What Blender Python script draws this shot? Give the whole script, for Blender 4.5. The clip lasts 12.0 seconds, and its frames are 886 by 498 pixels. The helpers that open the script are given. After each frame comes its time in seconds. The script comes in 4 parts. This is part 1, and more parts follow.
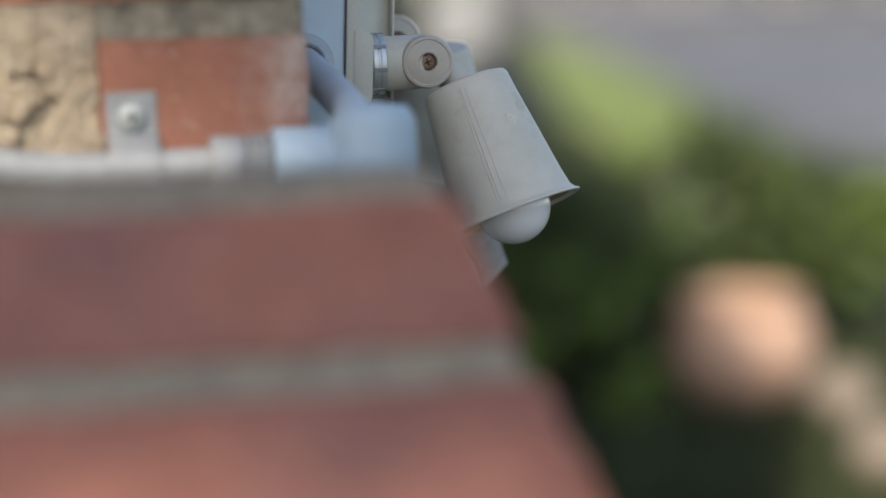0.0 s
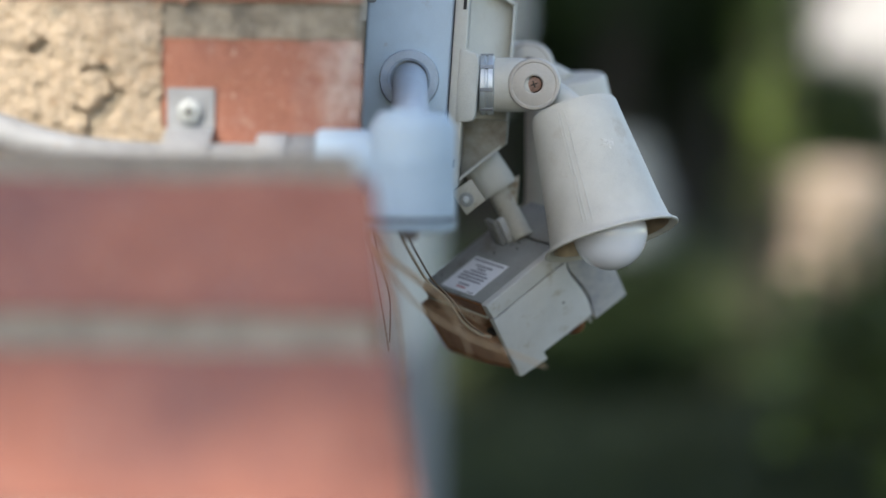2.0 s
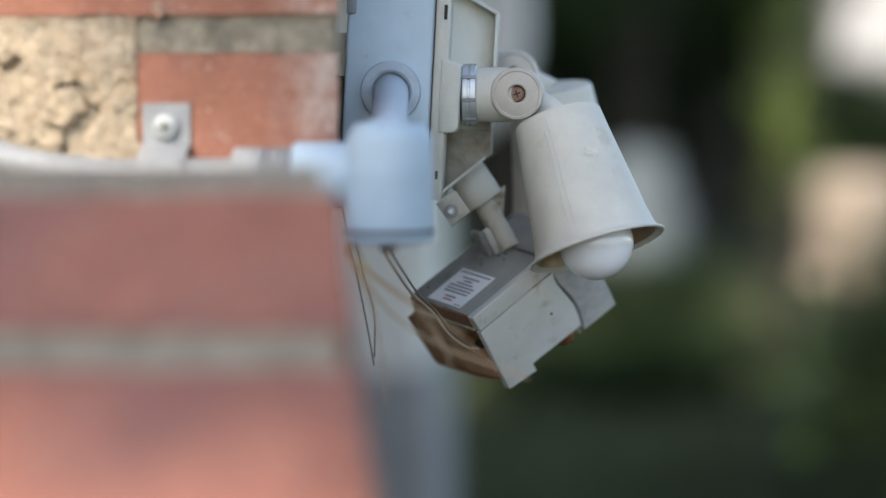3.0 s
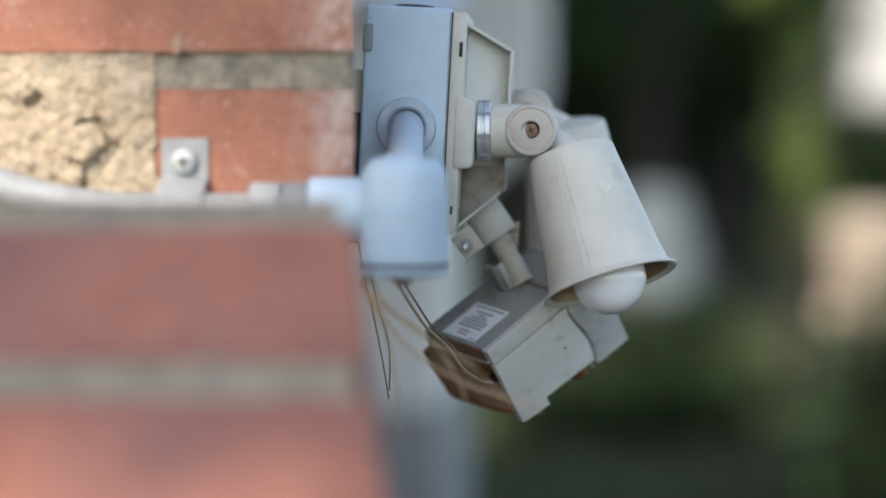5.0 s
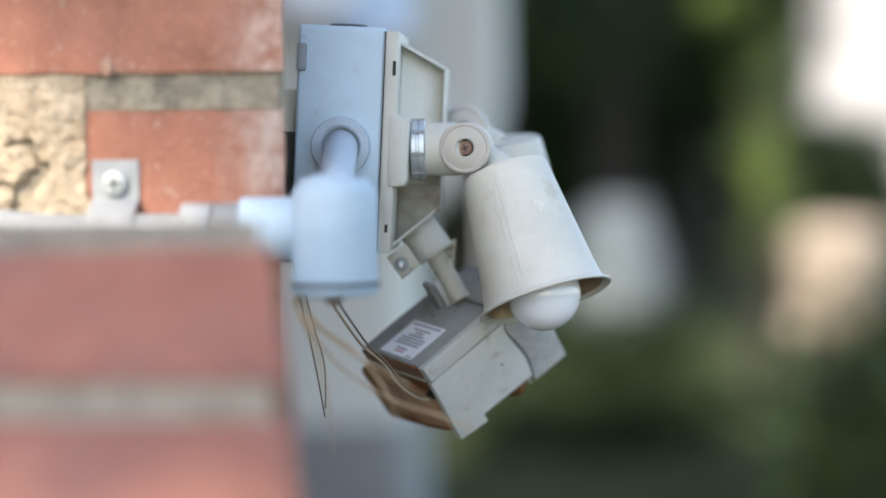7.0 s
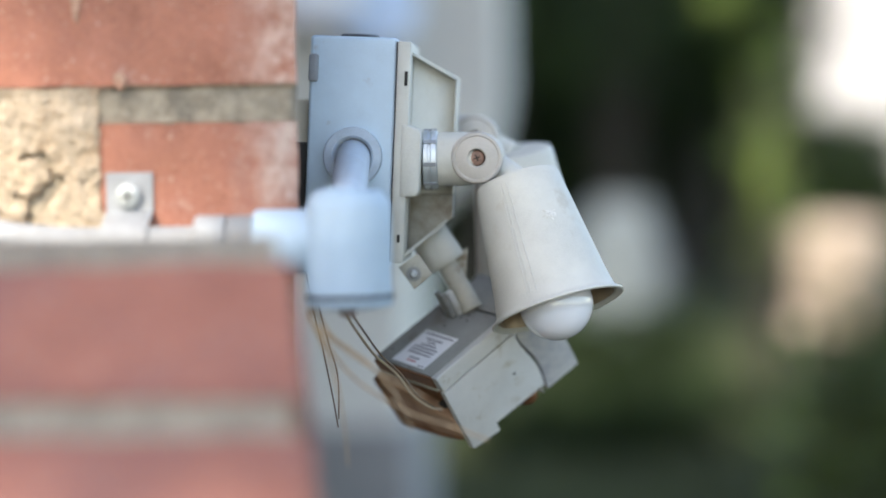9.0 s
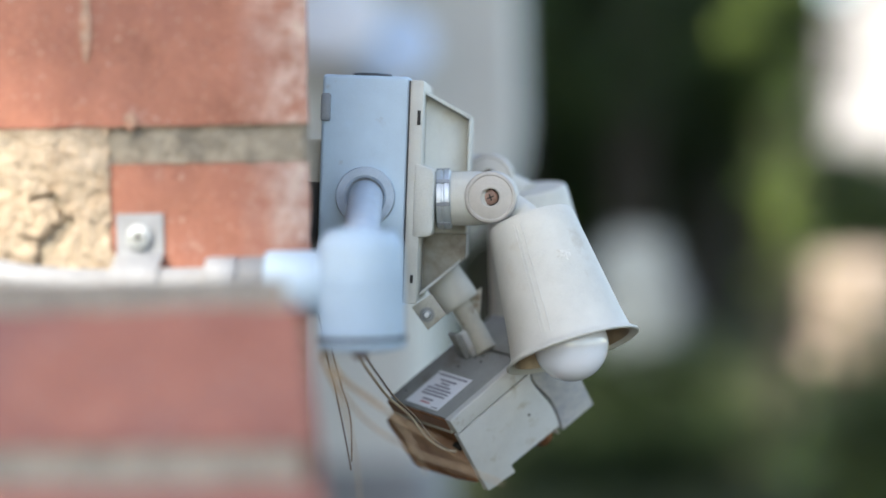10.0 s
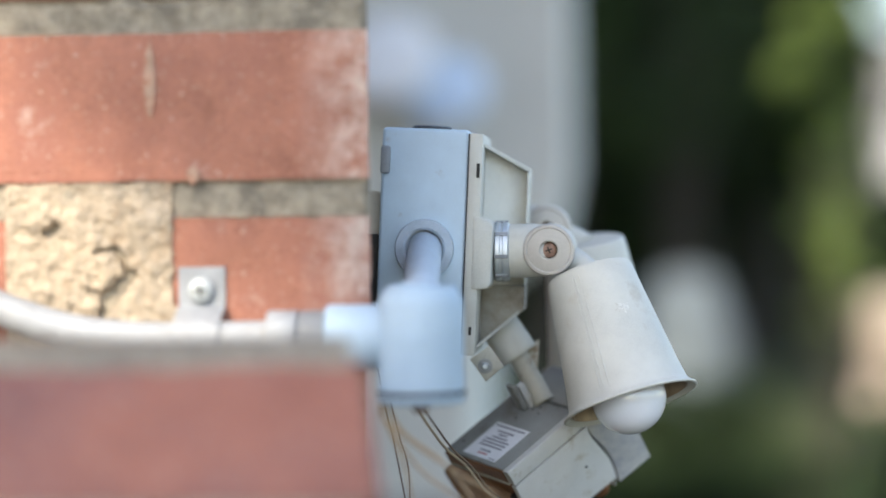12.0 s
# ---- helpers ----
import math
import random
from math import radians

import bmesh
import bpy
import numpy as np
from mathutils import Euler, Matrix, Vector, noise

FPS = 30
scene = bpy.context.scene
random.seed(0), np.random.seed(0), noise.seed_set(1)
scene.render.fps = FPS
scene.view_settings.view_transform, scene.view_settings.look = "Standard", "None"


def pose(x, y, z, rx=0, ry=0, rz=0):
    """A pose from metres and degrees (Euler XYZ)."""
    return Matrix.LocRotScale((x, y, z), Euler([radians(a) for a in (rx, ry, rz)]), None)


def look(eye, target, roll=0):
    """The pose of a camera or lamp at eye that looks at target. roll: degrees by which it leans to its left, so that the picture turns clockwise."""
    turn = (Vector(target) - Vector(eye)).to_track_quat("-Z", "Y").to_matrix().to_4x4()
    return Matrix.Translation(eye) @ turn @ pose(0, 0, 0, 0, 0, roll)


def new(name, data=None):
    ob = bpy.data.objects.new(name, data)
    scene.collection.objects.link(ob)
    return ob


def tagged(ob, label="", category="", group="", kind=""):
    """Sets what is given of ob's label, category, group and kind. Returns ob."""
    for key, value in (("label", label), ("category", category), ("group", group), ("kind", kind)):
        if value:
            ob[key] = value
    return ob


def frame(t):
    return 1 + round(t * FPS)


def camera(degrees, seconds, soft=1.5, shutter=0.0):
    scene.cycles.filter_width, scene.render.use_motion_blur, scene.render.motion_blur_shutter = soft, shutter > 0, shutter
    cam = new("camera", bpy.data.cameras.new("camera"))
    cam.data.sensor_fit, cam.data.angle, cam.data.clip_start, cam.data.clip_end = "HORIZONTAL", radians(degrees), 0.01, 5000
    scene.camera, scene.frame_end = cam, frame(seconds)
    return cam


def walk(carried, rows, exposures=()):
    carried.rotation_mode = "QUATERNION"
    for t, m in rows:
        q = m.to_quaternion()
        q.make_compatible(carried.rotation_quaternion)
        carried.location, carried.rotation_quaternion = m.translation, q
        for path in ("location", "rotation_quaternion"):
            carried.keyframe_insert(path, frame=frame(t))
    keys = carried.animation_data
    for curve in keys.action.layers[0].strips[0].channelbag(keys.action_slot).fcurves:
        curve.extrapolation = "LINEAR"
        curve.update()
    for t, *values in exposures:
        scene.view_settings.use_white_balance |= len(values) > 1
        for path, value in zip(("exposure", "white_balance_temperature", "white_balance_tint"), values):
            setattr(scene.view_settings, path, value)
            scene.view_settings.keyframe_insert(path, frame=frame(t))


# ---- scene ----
cam = camera(25.0, 12.0)
PATH = [
    (0, (-0.1236, -0.9465, 0.0139), (0.2633, 0.9998, -0.2355), -1.92),
    (0.1, (-0.1257, -0.9512, 0.0170), (0.2729, 0.9966, -0.1998), -1.80),
    (0.2, (-0.1233, -0.9552, 0.0186), (0.2685, 0.9957, -0.1828), -1.77),
    (0.3, (-0.1178, -0.9551, 0.0200), (0.2606, 0.9995, -0.1705), -1.88),
    (0.4, (-0.1018, -0.9591, 0.0199), (0.2213, 1.0052, -0.1728), -2.16),
    (0.5, (-0.0858, -0.9631, 0.0199), (0.1728, 1.0093, -0.1877), -2.44),
    (0.6, (-0.0861, -0.9562, 0.0201), (0.2006, 1.0150, -0.1594), -2.32),
    (0.7, (-0.0863, -0.9494, 0.0203), (0.2072, 1.0241, -0.1180), -2.21),
    (0.8, (-0.0756, -0.9433, 0.0190), (0.2292, 1.0252, -0.1597), -2.41),
    (0.9, (-0.0597, -0.9379, 0.0189), (0.2094, 1.0371, -0.1452), -2.66),
    (1, (-0.0438, -0.9324, 0.0188), (0.1833, 1.0452, -0.1752), -2.90),
    (1.1, (-0.0355, -0.9314, 0.0192), (0.1625, 1.0457, -0.2079), -1.96),
    (1.2, (-0.0220, -0.9332, 0.0189), (0.1517, 1.0464, -0.2067), -1.26),
    (1.3, (-0.0071, -0.9354, 0.0169), (0.1363, 1.0462, -0.2129), -0.91),
    (1.4, (0.0112, -0.9386, 0.0144), (0.1254, 1.0452, -0.2130), -0.75),
    (1.5, (0.0294, -0.9418, 0.0118), (0.1066, 1.0427, -0.2246), -0.60),
    (1.6, (0.0391, -0.9525, 0.0020), (0.1012, 1.0362, -0.2011), -0.20),
    (1.7, (0.0489, -0.9633, -0.0079), (0.0735, 1.0263, -0.2105), 0.19),
    (1.8, (0.0582, -0.9667, -0.0182), (0.0490, 1.0301, -0.1298), 0.43),
    (1.9, (0.0674, -0.9702, -0.0284), (0.0278, 1.0237, -0.1800), 0.66),
    (2, (0.0872, -0.9795, -0.0239), (-0.0030, 1.0120, -0.1837), 0.69),
    (2.1, (0.0817, -0.9708, -0.0364), (-0.0019, 1.0223, -0.1804), 0.83),
    (2.2, (0.0874, -0.9703, -0.0379), (-0.0094, 1.0218, -0.1865), 0.78),
    (2.3, (0.0922, -0.9696, -0.0387), (-0.0136, 1.0217, -0.1925), 0.70),
    (2.4, (0.0961, -0.9688, -0.0390), (-0.0155, 1.0218, -0.1972), 0.59),
    (2.5, (0.1024, -0.9692, -0.0382), (-0.0209, 1.0205, -0.1990), 0.25),
    (2.6, (0.1010, -0.9673, -0.0385), (-0.0148, 1.0231, -0.1959), 0.40),
    (2.7, (0.1021, -0.9668, -0.0372), (-0.0115, 1.0242, -0.1886), 0.28),
    (2.8, (0.1027, -0.9663, -0.0358), (-0.0071, 1.0255, -0.1796), 0.13),
    (2.9, (0.1030, -0.9661, -0.0345), (-0.0026, 1.0264, -0.1709), -0.00),
    (3, (0.1076, -0.9689, -0.0250), (-0.0052, 1.0225, -0.1719), -0.30),
    (3.1, (0.1028, -0.9660, -0.0340), (0.0036, 1.0275, -0.1616), -0.17),
    (3.2, (0.1169, -0.9694, -0.0319), (-0.0195, 1.0209, -0.1747), 0.26),
    (3.3, (0.1015, -0.9660, -0.0340), (0.0075, 1.0280, -0.1572), -0.28),
    (3.4, (0.1005, -0.9661, -0.0340), (0.0089, 1.0281, -0.1558), -0.32),
    (3.5, (0.0992, -0.9661, -0.0340), (0.0098, 1.0282, -0.1548), -0.35),
    (3.6, (0.0978, -0.9662, -0.0340), (0.0104, 1.0283, -0.1542), -0.37),
    (3.7, (0.0963, -0.9663, -0.0340), (0.0109, 1.0283, -0.1540), -0.38),
    (3.8, (0.0947, -0.9664, -0.0340), (0.0111, 1.0283, -0.1538), -0.38),
    (3.9, (0.0930, -0.9666, -0.0340), (0.0110, 1.0281, -0.1538), -0.38),
    (4, (0.0913, -0.9669, -0.0340), (0.0107, 1.0279, -0.1538), -0.38),
    (4.1, (0.0897, -0.9671, -0.0340), (0.0103, 1.0277, -0.1538), -0.37),
    (4.2, (0.0882, -0.9675, -0.0340), (0.0100, 1.0274, -0.1534), -0.36),
    (4.3, (0.0868, -0.9679, -0.0340), (0.0096, 1.0271, -0.1530), -0.35),
    (4.4, (0.0855, -0.9684, -0.0340), (0.0091, 1.0267, -0.1520), -0.33),
    (4.5, (0.0845, -0.9689, -0.0340), (0.0087, 1.0263, -0.1506), -0.32),
    (4.6, (0.0837, -0.9695, -0.0340), (0.0083, 1.0258, -0.1488), -0.31),
    (4.7, (0.0832, -0.9702, -0.0340), (0.0082, 1.0252, -0.1462), -0.30),
    (4.8, (0.1068, -0.9771, -0.0294), (-0.0139, 1.0158, -0.1466), -0.18),
    (4.9, (0.0831, -0.9720, -0.0360), (0.0051, 1.0241, -0.1330), -0.35),
    (5, (0.1089, -0.9805, -0.0266), (-0.0196, 1.0124, -0.1347), -0.20),
    (5.1, (0.0866, -0.9740, -0.0370), (0.0058, 1.0224, -0.1248), -0.38),
    (5.2, (0.0906, -0.9748, -0.0345), (0.0106, 1.0216, -0.1243), -0.36),
    (5.3, (0.0953, -0.9754, -0.0315), (0.0161, 1.0209, -0.1237), -0.33),
    (5.4, (0.0997, -0.9759, -0.0290), (0.0213, 1.0203, -0.1232), -0.31),
    (5.5, (0.1275, -0.9844, -0.0283), (0.0025, 1.0095, -0.1223), -0.39),
    (5.6, (0.1049, -0.9760, -0.0282), (0.0261, 1.0203, -0.1212), -0.33),
    (5.7, (0.1059, -0.9760, -0.0287), (0.0257, 1.0204, -0.1171), -0.39),
    (5.8, (0.1064, -0.9760, -0.0293), (0.0250, 1.0206, -0.1119), -0.48),
    (5.9, (0.1067, -0.9760, -0.0298), (0.0253, 1.0208, -0.1074), -0.59),
    (6, (0.1311, -0.9817, -0.0240), (0.0064, 1.0126, -0.1101), -0.65),
    (6.1, (0.1076, -0.9760, -0.0300), (0.0348, 1.0213, -0.1044), -0.77),
    (6.2, (0.1084, -0.9760, -0.0300), (0.0452, 1.0216, -0.1040), -0.78),
    (6.3, (0.1092, -0.9760, -0.0300), (0.0560, 1.0219, -0.1040), -0.75),
    (6.4, (0.1098, -0.9760, -0.0300), (0.0646, 1.0221, -0.1040), -0.72),
    (6.5, (0.1321, -0.9832, -0.0264), (0.0482, 1.0134, -0.1071), -0.81),
    (6.6, (0.1096, -0.9760, -0.0299), (0.0664, 1.0221, -0.1051), -0.69),
    (6.7, (0.1086, -0.9760, -0.0298), (0.0626, 1.0220, -0.1076), -0.68),
    (6.8, (0.1074, -0.9760, -0.0295), (0.0576, 1.0217, -0.1107), -0.66),
    (6.9, (0.1064, -0.9760, -0.0293), (0.0530, 1.0215, -0.1135), -0.67),
    (7, (0.1275, -0.9828, -0.0249), (0.0307, 1.0126, -0.1183), -0.72),
    (7.1, (0.1060, -0.9760, -0.0288), (0.0482, 1.0213, -0.1156), -0.75),
    (7.2, (0.1060, -0.9761, -0.0286), (0.0466, 1.0211, -0.1160), -0.80),
    (7.3, (0.1060, -0.9762, -0.0284), (0.0452, 1.0209, -0.1164), -0.84),
    (7.4, (0.1060, -0.9764, -0.0283), (0.0440, 1.0207, -0.1167), -0.88),
    (7.5, (0.1060, -0.9766, -0.0282), (0.0430, 1.0204, -0.1172), -0.91),
    (7.6, (0.1060, -0.9769, -0.0280), (0.0420, 1.0201, -0.1174), -0.94),
    (7.7, (0.1060, -0.9771, -0.0279), (0.0412, 1.0198, -0.1175), -0.97),
    (7.8, (0.1060, -0.9774, -0.0277), (0.0404, 1.0195, -0.1177), -0.99),
    (7.9, (0.1060, -0.9777, -0.0276), (0.0398, 1.0192, -0.1178), -1.02),
    (8, (0.1060, -0.9780, -0.0273), (0.0394, 1.0188, -0.1177), -1.03),
    (8.1, (0.1060, -0.9783, -0.0271), (0.0390, 1.0185, -0.1177), -1.05),
    (8.2, (0.1060, -0.9786, -0.0267), (0.0386, 1.0182, -0.1173), -1.06),
    (8.3, (0.1060, -0.9789, -0.0263), (0.0384, 1.0179, -0.1171), -1.07),
    (8.4, (0.1060, -0.9791, -0.0259), (0.0382, 1.0177, -0.1167), -1.08),
    (8.5, (0.1060, -0.9794, -0.0253), (0.0382, 1.0174, -0.1163), -1.08),
    (8.6, (0.1060, -0.9796, -0.0247), (0.0380, 1.0172, -0.1157), -1.09),
    (8.7, (0.1060, -0.9798, -0.0239), (0.0380, 1.0170, -0.1149), -1.10),
    (8.9, (0.1060, -0.9800, -0.0221), (0.0380, 1.0168, -0.1131), -1.10),
    (9, (0.1220, -0.9842, -0.0181), (0.0230, 1.0111, -0.1135), -0.92),
    (9.1, (0.1057, -0.9798, -0.0198), (0.0371, 1.0170, -0.1100), -1.08),
    (9.2, (0.1049, -0.9791, -0.0185), (0.0347, 1.0177, -0.1067), -1.04),
    (9.3, (0.1041, -0.9782, -0.0172), (0.0319, 1.0187, -0.1024), -0.99),
    (9.4, (0.1033, -0.9772, -0.0160), (0.0287, 1.0197, -0.0978), -0.93),
    (9.5, (0.1222, -0.9815, -0.0144), (0.0088, 1.0137, -0.0915), -0.80),
    (9.6, (0.1037, -0.9749, -0.0142), (0.0243, 1.0221, -0.0886), -0.91),
    (9.7, (0.1055, -0.9737, -0.0136), (0.0233, 1.0233, -0.0848), -0.95),
    (9.8, (0.1075, -0.9725, -0.0133), (0.0225, 1.0245, -0.0817), -1.01),
    (9.9, (0.1093, -0.9713, -0.0131), (0.0221, 1.0257, -0.0797), -1.07),
    (10, (0.1225, -0.9742, -0.0153), (0.0088, 1.0216, -0.0760), -1.06),
    (10.1, (0.1098, -0.9686, -0.0134), (0.0196, 1.0282, -0.0826), -1.11),
    (10.2, (0.1093, -0.9673, -0.0144), (0.0179, 1.0291, -0.0912), -1.11),
    (10.3, (0.1086, -0.9661, -0.0156), (0.0164, 1.0299, -0.1016), -1.11),
    (10.4, (0.1078, -0.9653, -0.0166), (0.0150, 1.0303, -0.1104), -1.10),
    (10.5, (0.1175, -0.9671, -0.0149), (0.0038, 1.0272, -0.1143), -0.98),
    (10.6, (0.1062, -0.9650, -0.0170), (0.0140, 1.0305, -0.1140), -1.12),
    (10.7, (0.1055, -0.9650, -0.0169), (0.0153, 1.0306, -0.1139), -1.17),
    (10.8, (0.1047, -0.9650, -0.0168), (0.0169, 1.0307, -0.1138), -1.23),
    (10.9, (0.1039, -0.9650, -0.0165), (0.0181, 1.0308, -0.1135), -1.28),
    (11, (0.1169, -0.9691, -0.0176), (0.0046, 1.0256, -0.1107), -1.28),
    (11.1, (0.1019, -0.9652, -0.0150), (0.0167, 1.0309, -0.1068), -1.29),
    (11.2, (0.1009, -0.9656, -0.0133), (0.0149, 1.0310, -0.0921), -1.26),
    (11.3, (0.0999, -0.9663, -0.0112), (0.0123, 1.0308, -0.0742), -1.22),
    (11.4, (0.0993, -0.9671, -0.0090), (0.0091, 1.0303, -0.0576), -1.16),
    (11.5, (0.1154, -0.9725, -0.0099), (-0.0102, 1.0233, -0.0430), -1.13),
    (11.6, (0.0992, -0.9690, -0.0054), (-0.0002, 1.0282, -0.0420), -1.04),
    (11.7, (0.0998, -0.9699, -0.0042), (-0.0068, 1.0270, -0.0388), -1.00),
    (11.8, (0.1007, -0.9710, -0.0033), (-0.0143, 1.0254, -0.0369), -0.96),
    (11.9, (0.1018, -0.9720, -0.0026), (-0.0226, 1.0239, -0.0358), -0.93),
    (12, (0.1186, -0.9796, -0.0053), (-0.0451, 1.0135, -0.0306), -0.83),
]
walk(cam, [(t, look(eye, target, roll)) for t, eye, target, roll in PATH],
     [(0.0, 0.64, 7200, 10), (0.5, 0.73, 7200, 10), (1.0, 1.0, 7200, 10), (2.0, 1.22, 7200, 10), (3.0, 1.27, 7200, 10), (5.0, 1.32, 7200, 10), (7.0, 1.68, 7200, 10), (9.0, 1.70, 7200, 10), (12.0, 1.62, 7200, 10)])

# depth of field: a wide-open lens that stays focused on the lamp
cam.data.dof.use_dof = True
cam.data.dof.focus_distance = 1.095
cam.data.dof.aperture_fstop = 2.1

# ---------------------------------------------------------------- light
world = bpy.data.worlds.new("world")
scene.world = world
world.use_nodes = True
wn = world.node_tree.nodes
sky = wn.new("ShaderNodeTexSky")
sky.sky_type = "NISHITA"
sky.sun_disc = False
SUN_EL, SUN_AZ = radians(42), radians(205)   # azimuth clockwise from +y
sky.sun_elevation = SUN_EL
sky.sun_rotation = SUN_AZ
bg = wn["Background"]
world.node_tree.links.new(sky.outputs[0], bg.inputs[0])
bg.inputs[1].default_value = 0.15
sun_way = Vector((math.sin(SUN_AZ) * math.cos(SUN_EL), math.cos(SUN_AZ) * math.cos(SUN_EL), math.sin(SUN_EL)))
sl = bpy.data.lights.new("sun", "SUN")
sl.energy, sl.angle, sl.color = 2.6, radians(1.5), (1.0, 0.93, 0.82)
sun = new("sun", sl)
sun.matrix_world = look(sun_way * 20, (0, 0, 0))


# ---------------------------------------------------------------- materials
def mat(name, base, rough=0.6, metal=0.0, vary=0.12, scale=60.0, bump=0.15, fine=900.0, stain=None, stain_scale=25.0,
        stain_at=0.6, spread=0.12, per_object=0.0, spec=0.5, alt=None, coat=0.0, bump_dist=0.001, pale=False, speck=0.0):
    m = bpy.data.materials.new(name)
    m.use_nodes = True
    nt = m.node_tree
    n, l = nt.nodes, nt.links
    b = n["Principled BSDF"]
    b.inputs["Roughness"].default_value = rough
    b.inputs["Metallic"].default_value = metal
    b.inputs["Specular IOR Level"].default_value = spec
    b.inputs["Coat Weight"].default_value = coat
    tc = n.new("ShaderNodeTexCoord")

    def noisy(s, detail=6.0, r=0.6):
        t = n.new("ShaderNodeTexNoise")
        t.inputs["Scale"].default_value, t.inputs["Detail"].default_value, t.inputs["Roughness"].default_value = s, detail, r
        l.new(tc.outputs["Object"], t.inputs["Vector"])
        return t

    def mixed(fac, a, c, blend="MIX"):
        x = n.new("ShaderNodeMix")
        x.data_type, x.blend_type = "RGBA", blend
        for sock, val in ((x.inputs[0], fac), (x.inputs[6], a), (x.inputs[7], c)):
            if isinstance(val, (int, float)):
                sock.default_value = val
            elif isinstance(val, tuple):
                sock.default_value = (*val, 1)
            else:
                l.new(val, sock)
        return x.outputs[2]

    def band(src, lo, hi):
        r = n.new("ShaderNodeMapRange")
        r.inputs[1].default_value, r.inputs[2].default_value = lo, hi
        l.new(src, r.inputs[0])
        return r.outputs[0]

    big, small = noisy(scale), noisy(fine, 4.0)
    dark = tuple(c * (1 - vary * 1.6) for c in base)
    light = tuple(min(1.0, c * (1 + vary)) for c in base)
    col = mixed(band(big.outputs[0], 0.3, 0.7), dark, alt if alt else light)
    col = mixed(band(small.outputs[0], 0.35, 0.65), col, mixed(0.5, col, light))
    if stain:
        s = noisy(stain_scale, 8.0, 0.68)
        col = mixed(band(s.outputs[0], stain_at - spread / 2, stain_at + spread / 2), col, stain)
    if pale:
        # pale lime bloom along the wall's outer edge and in faint runs
        sep = n.new("ShaderNodeSeparateXYZ")
        l.new(tc.outputs["Object"], sep.inputs[0])
        e = noisy(55, 6.0, 0.7)
        mul = n.new("ShaderNodeMath")
        mul.operation = "MULTIPLY"
        l.new(band(sep.outputs[0], -0.034, -0.002), mul.inputs[0])
        l.new(band(e.outputs[0], 0.38, 0.62), mul.inputs[1])
        col = mixed(mul.outputs[0], col, mixed(0.65, col, (0.62, 0.54, 0.48)))
        f = noisy(33, 8.0, 0.7)
        col = mixed(band(f.outputs[0], 0.60, 0.72), col, mixed(0.45, col, (0.60, 0.50, 0.43)))
    if speck:
        # dark pits and pale grains
        pit, grain = noisy(fine * 1.3, 3.0, 0.7), noisy(fine * 0.8, 2.0, 0.5)
        col = mixed(band(pit.outputs[0], 0.58, 0.66), col, mixed(speck, col, tuple(c * 0.25 for c in base)))
        col = mixed(band(grain.outputs[0], 0.64, 0.70), col, mixed(speck * 0.6, col, (0.66, 0.58, 0.50)))
    if per_object:
        oi = n.new("ShaderNodeObjectInfo")
        h = n.new("ShaderNodeHueSaturation")
        l.new(col, h.inputs["Color"])
        mr = n.new("ShaderNodeMapRange")
        mr.inputs[3].default_value, mr.inputs[4].default_value = 1 - per_object, 1 + per_object
        l.new(oi.outputs["Random"], mr.inputs[0])
        l.new(mr.outputs[0], h.inputs["Value"])
        col = h.outputs[0]
    l.new(col, b.inputs["Base Color"])
    rr = n.new("ShaderNodeMapRange")
    rr.inputs[3].default_value, rr.inputs[4].default_value = max(0.02, rough - 0.12), min(1, rough + 0.12)
    l.new(big.outputs[0], rr.inputs[0])
    l.new(rr.outputs[0], b.inputs["Roughness"])
    if bump:
        bp = n.new("ShaderNodeBump")
        bp.inputs["Strength"].default_value, bp.inputs["Distance"].default_value = bump, bump_dist
        a = n.new("ShaderNodeMath")
        l.new(big.outputs[0], a.inputs[0])
        l.new(small.outputs[0], a.inputs[1])
        l.new(a.outputs[0], bp.inputs["Height"])
        l.new(bp.outputs[0], b.inputs["Normal"])
    return m


BRICK = mat("brick_clay", (0.345, 0.140, 0.090), 0.85, vary=0.28, scale=28, bump=0.6, fine=420, alt=(0.43, 0.186, 0.127),
            stain=(0.30, 0.125, 0.09), stain_scale=16, stain_at=0.55, spread=0.2, per_object=0.10, bump_dist=0.002, pale=True, speck=0.55)
BRICK_OLD = mat("brick_clay_weathered", (0.335, 0.128, 0.090), 0.9, vary=0.25, scale=14, bump=0.5, fine=300,
                alt=(0.39, 0.168, 0.120), stain=(0.23, 0.105, 0.09), stain_scale=9, stain_at=0.54, spread=0.22, per_object=0.08, bump_dist=0.002, speck=0.4)
MORTAR = mat("mortar_grey", (0.36, 0.31, 0.24), 0.95, vary=0.3, scale=120, bump=0.9, fine=700,
             stain=(0.22, 0.19, 0.15), stain_scale=45, stain_at=0.58, bump_dist=0.003, speck=0.6)
MORTAR_TAN = mat("mortar_tan", (0.53, 0.43, 0.32), 0.95, vary=0.3, scale=90, bump=1.0, fine=520,
                 stain=(0.42, 0.30, 0.20), stain_scale=38, stain_at=0.6, bump_dist=0.004, speck=0.7)
SMEAR = mat("mortar_smear", (0.45, 0.30, 0.22), 0.95, vary=0.25, scale=150, bump=0.6, fine=700, stain=(0.40, 0.19, 0.12), stain_scale=120, stain_at=0.52)
BOX_PAINT = mat("blue_grey_paint", (0.50, 0.63, 0.74), 0.5, vary=0.07, scale=40, bump=0.12, fine=1500,
                stain=(0.42, 0.47, 0.52), stain_scale=60, stain_at=0.68)
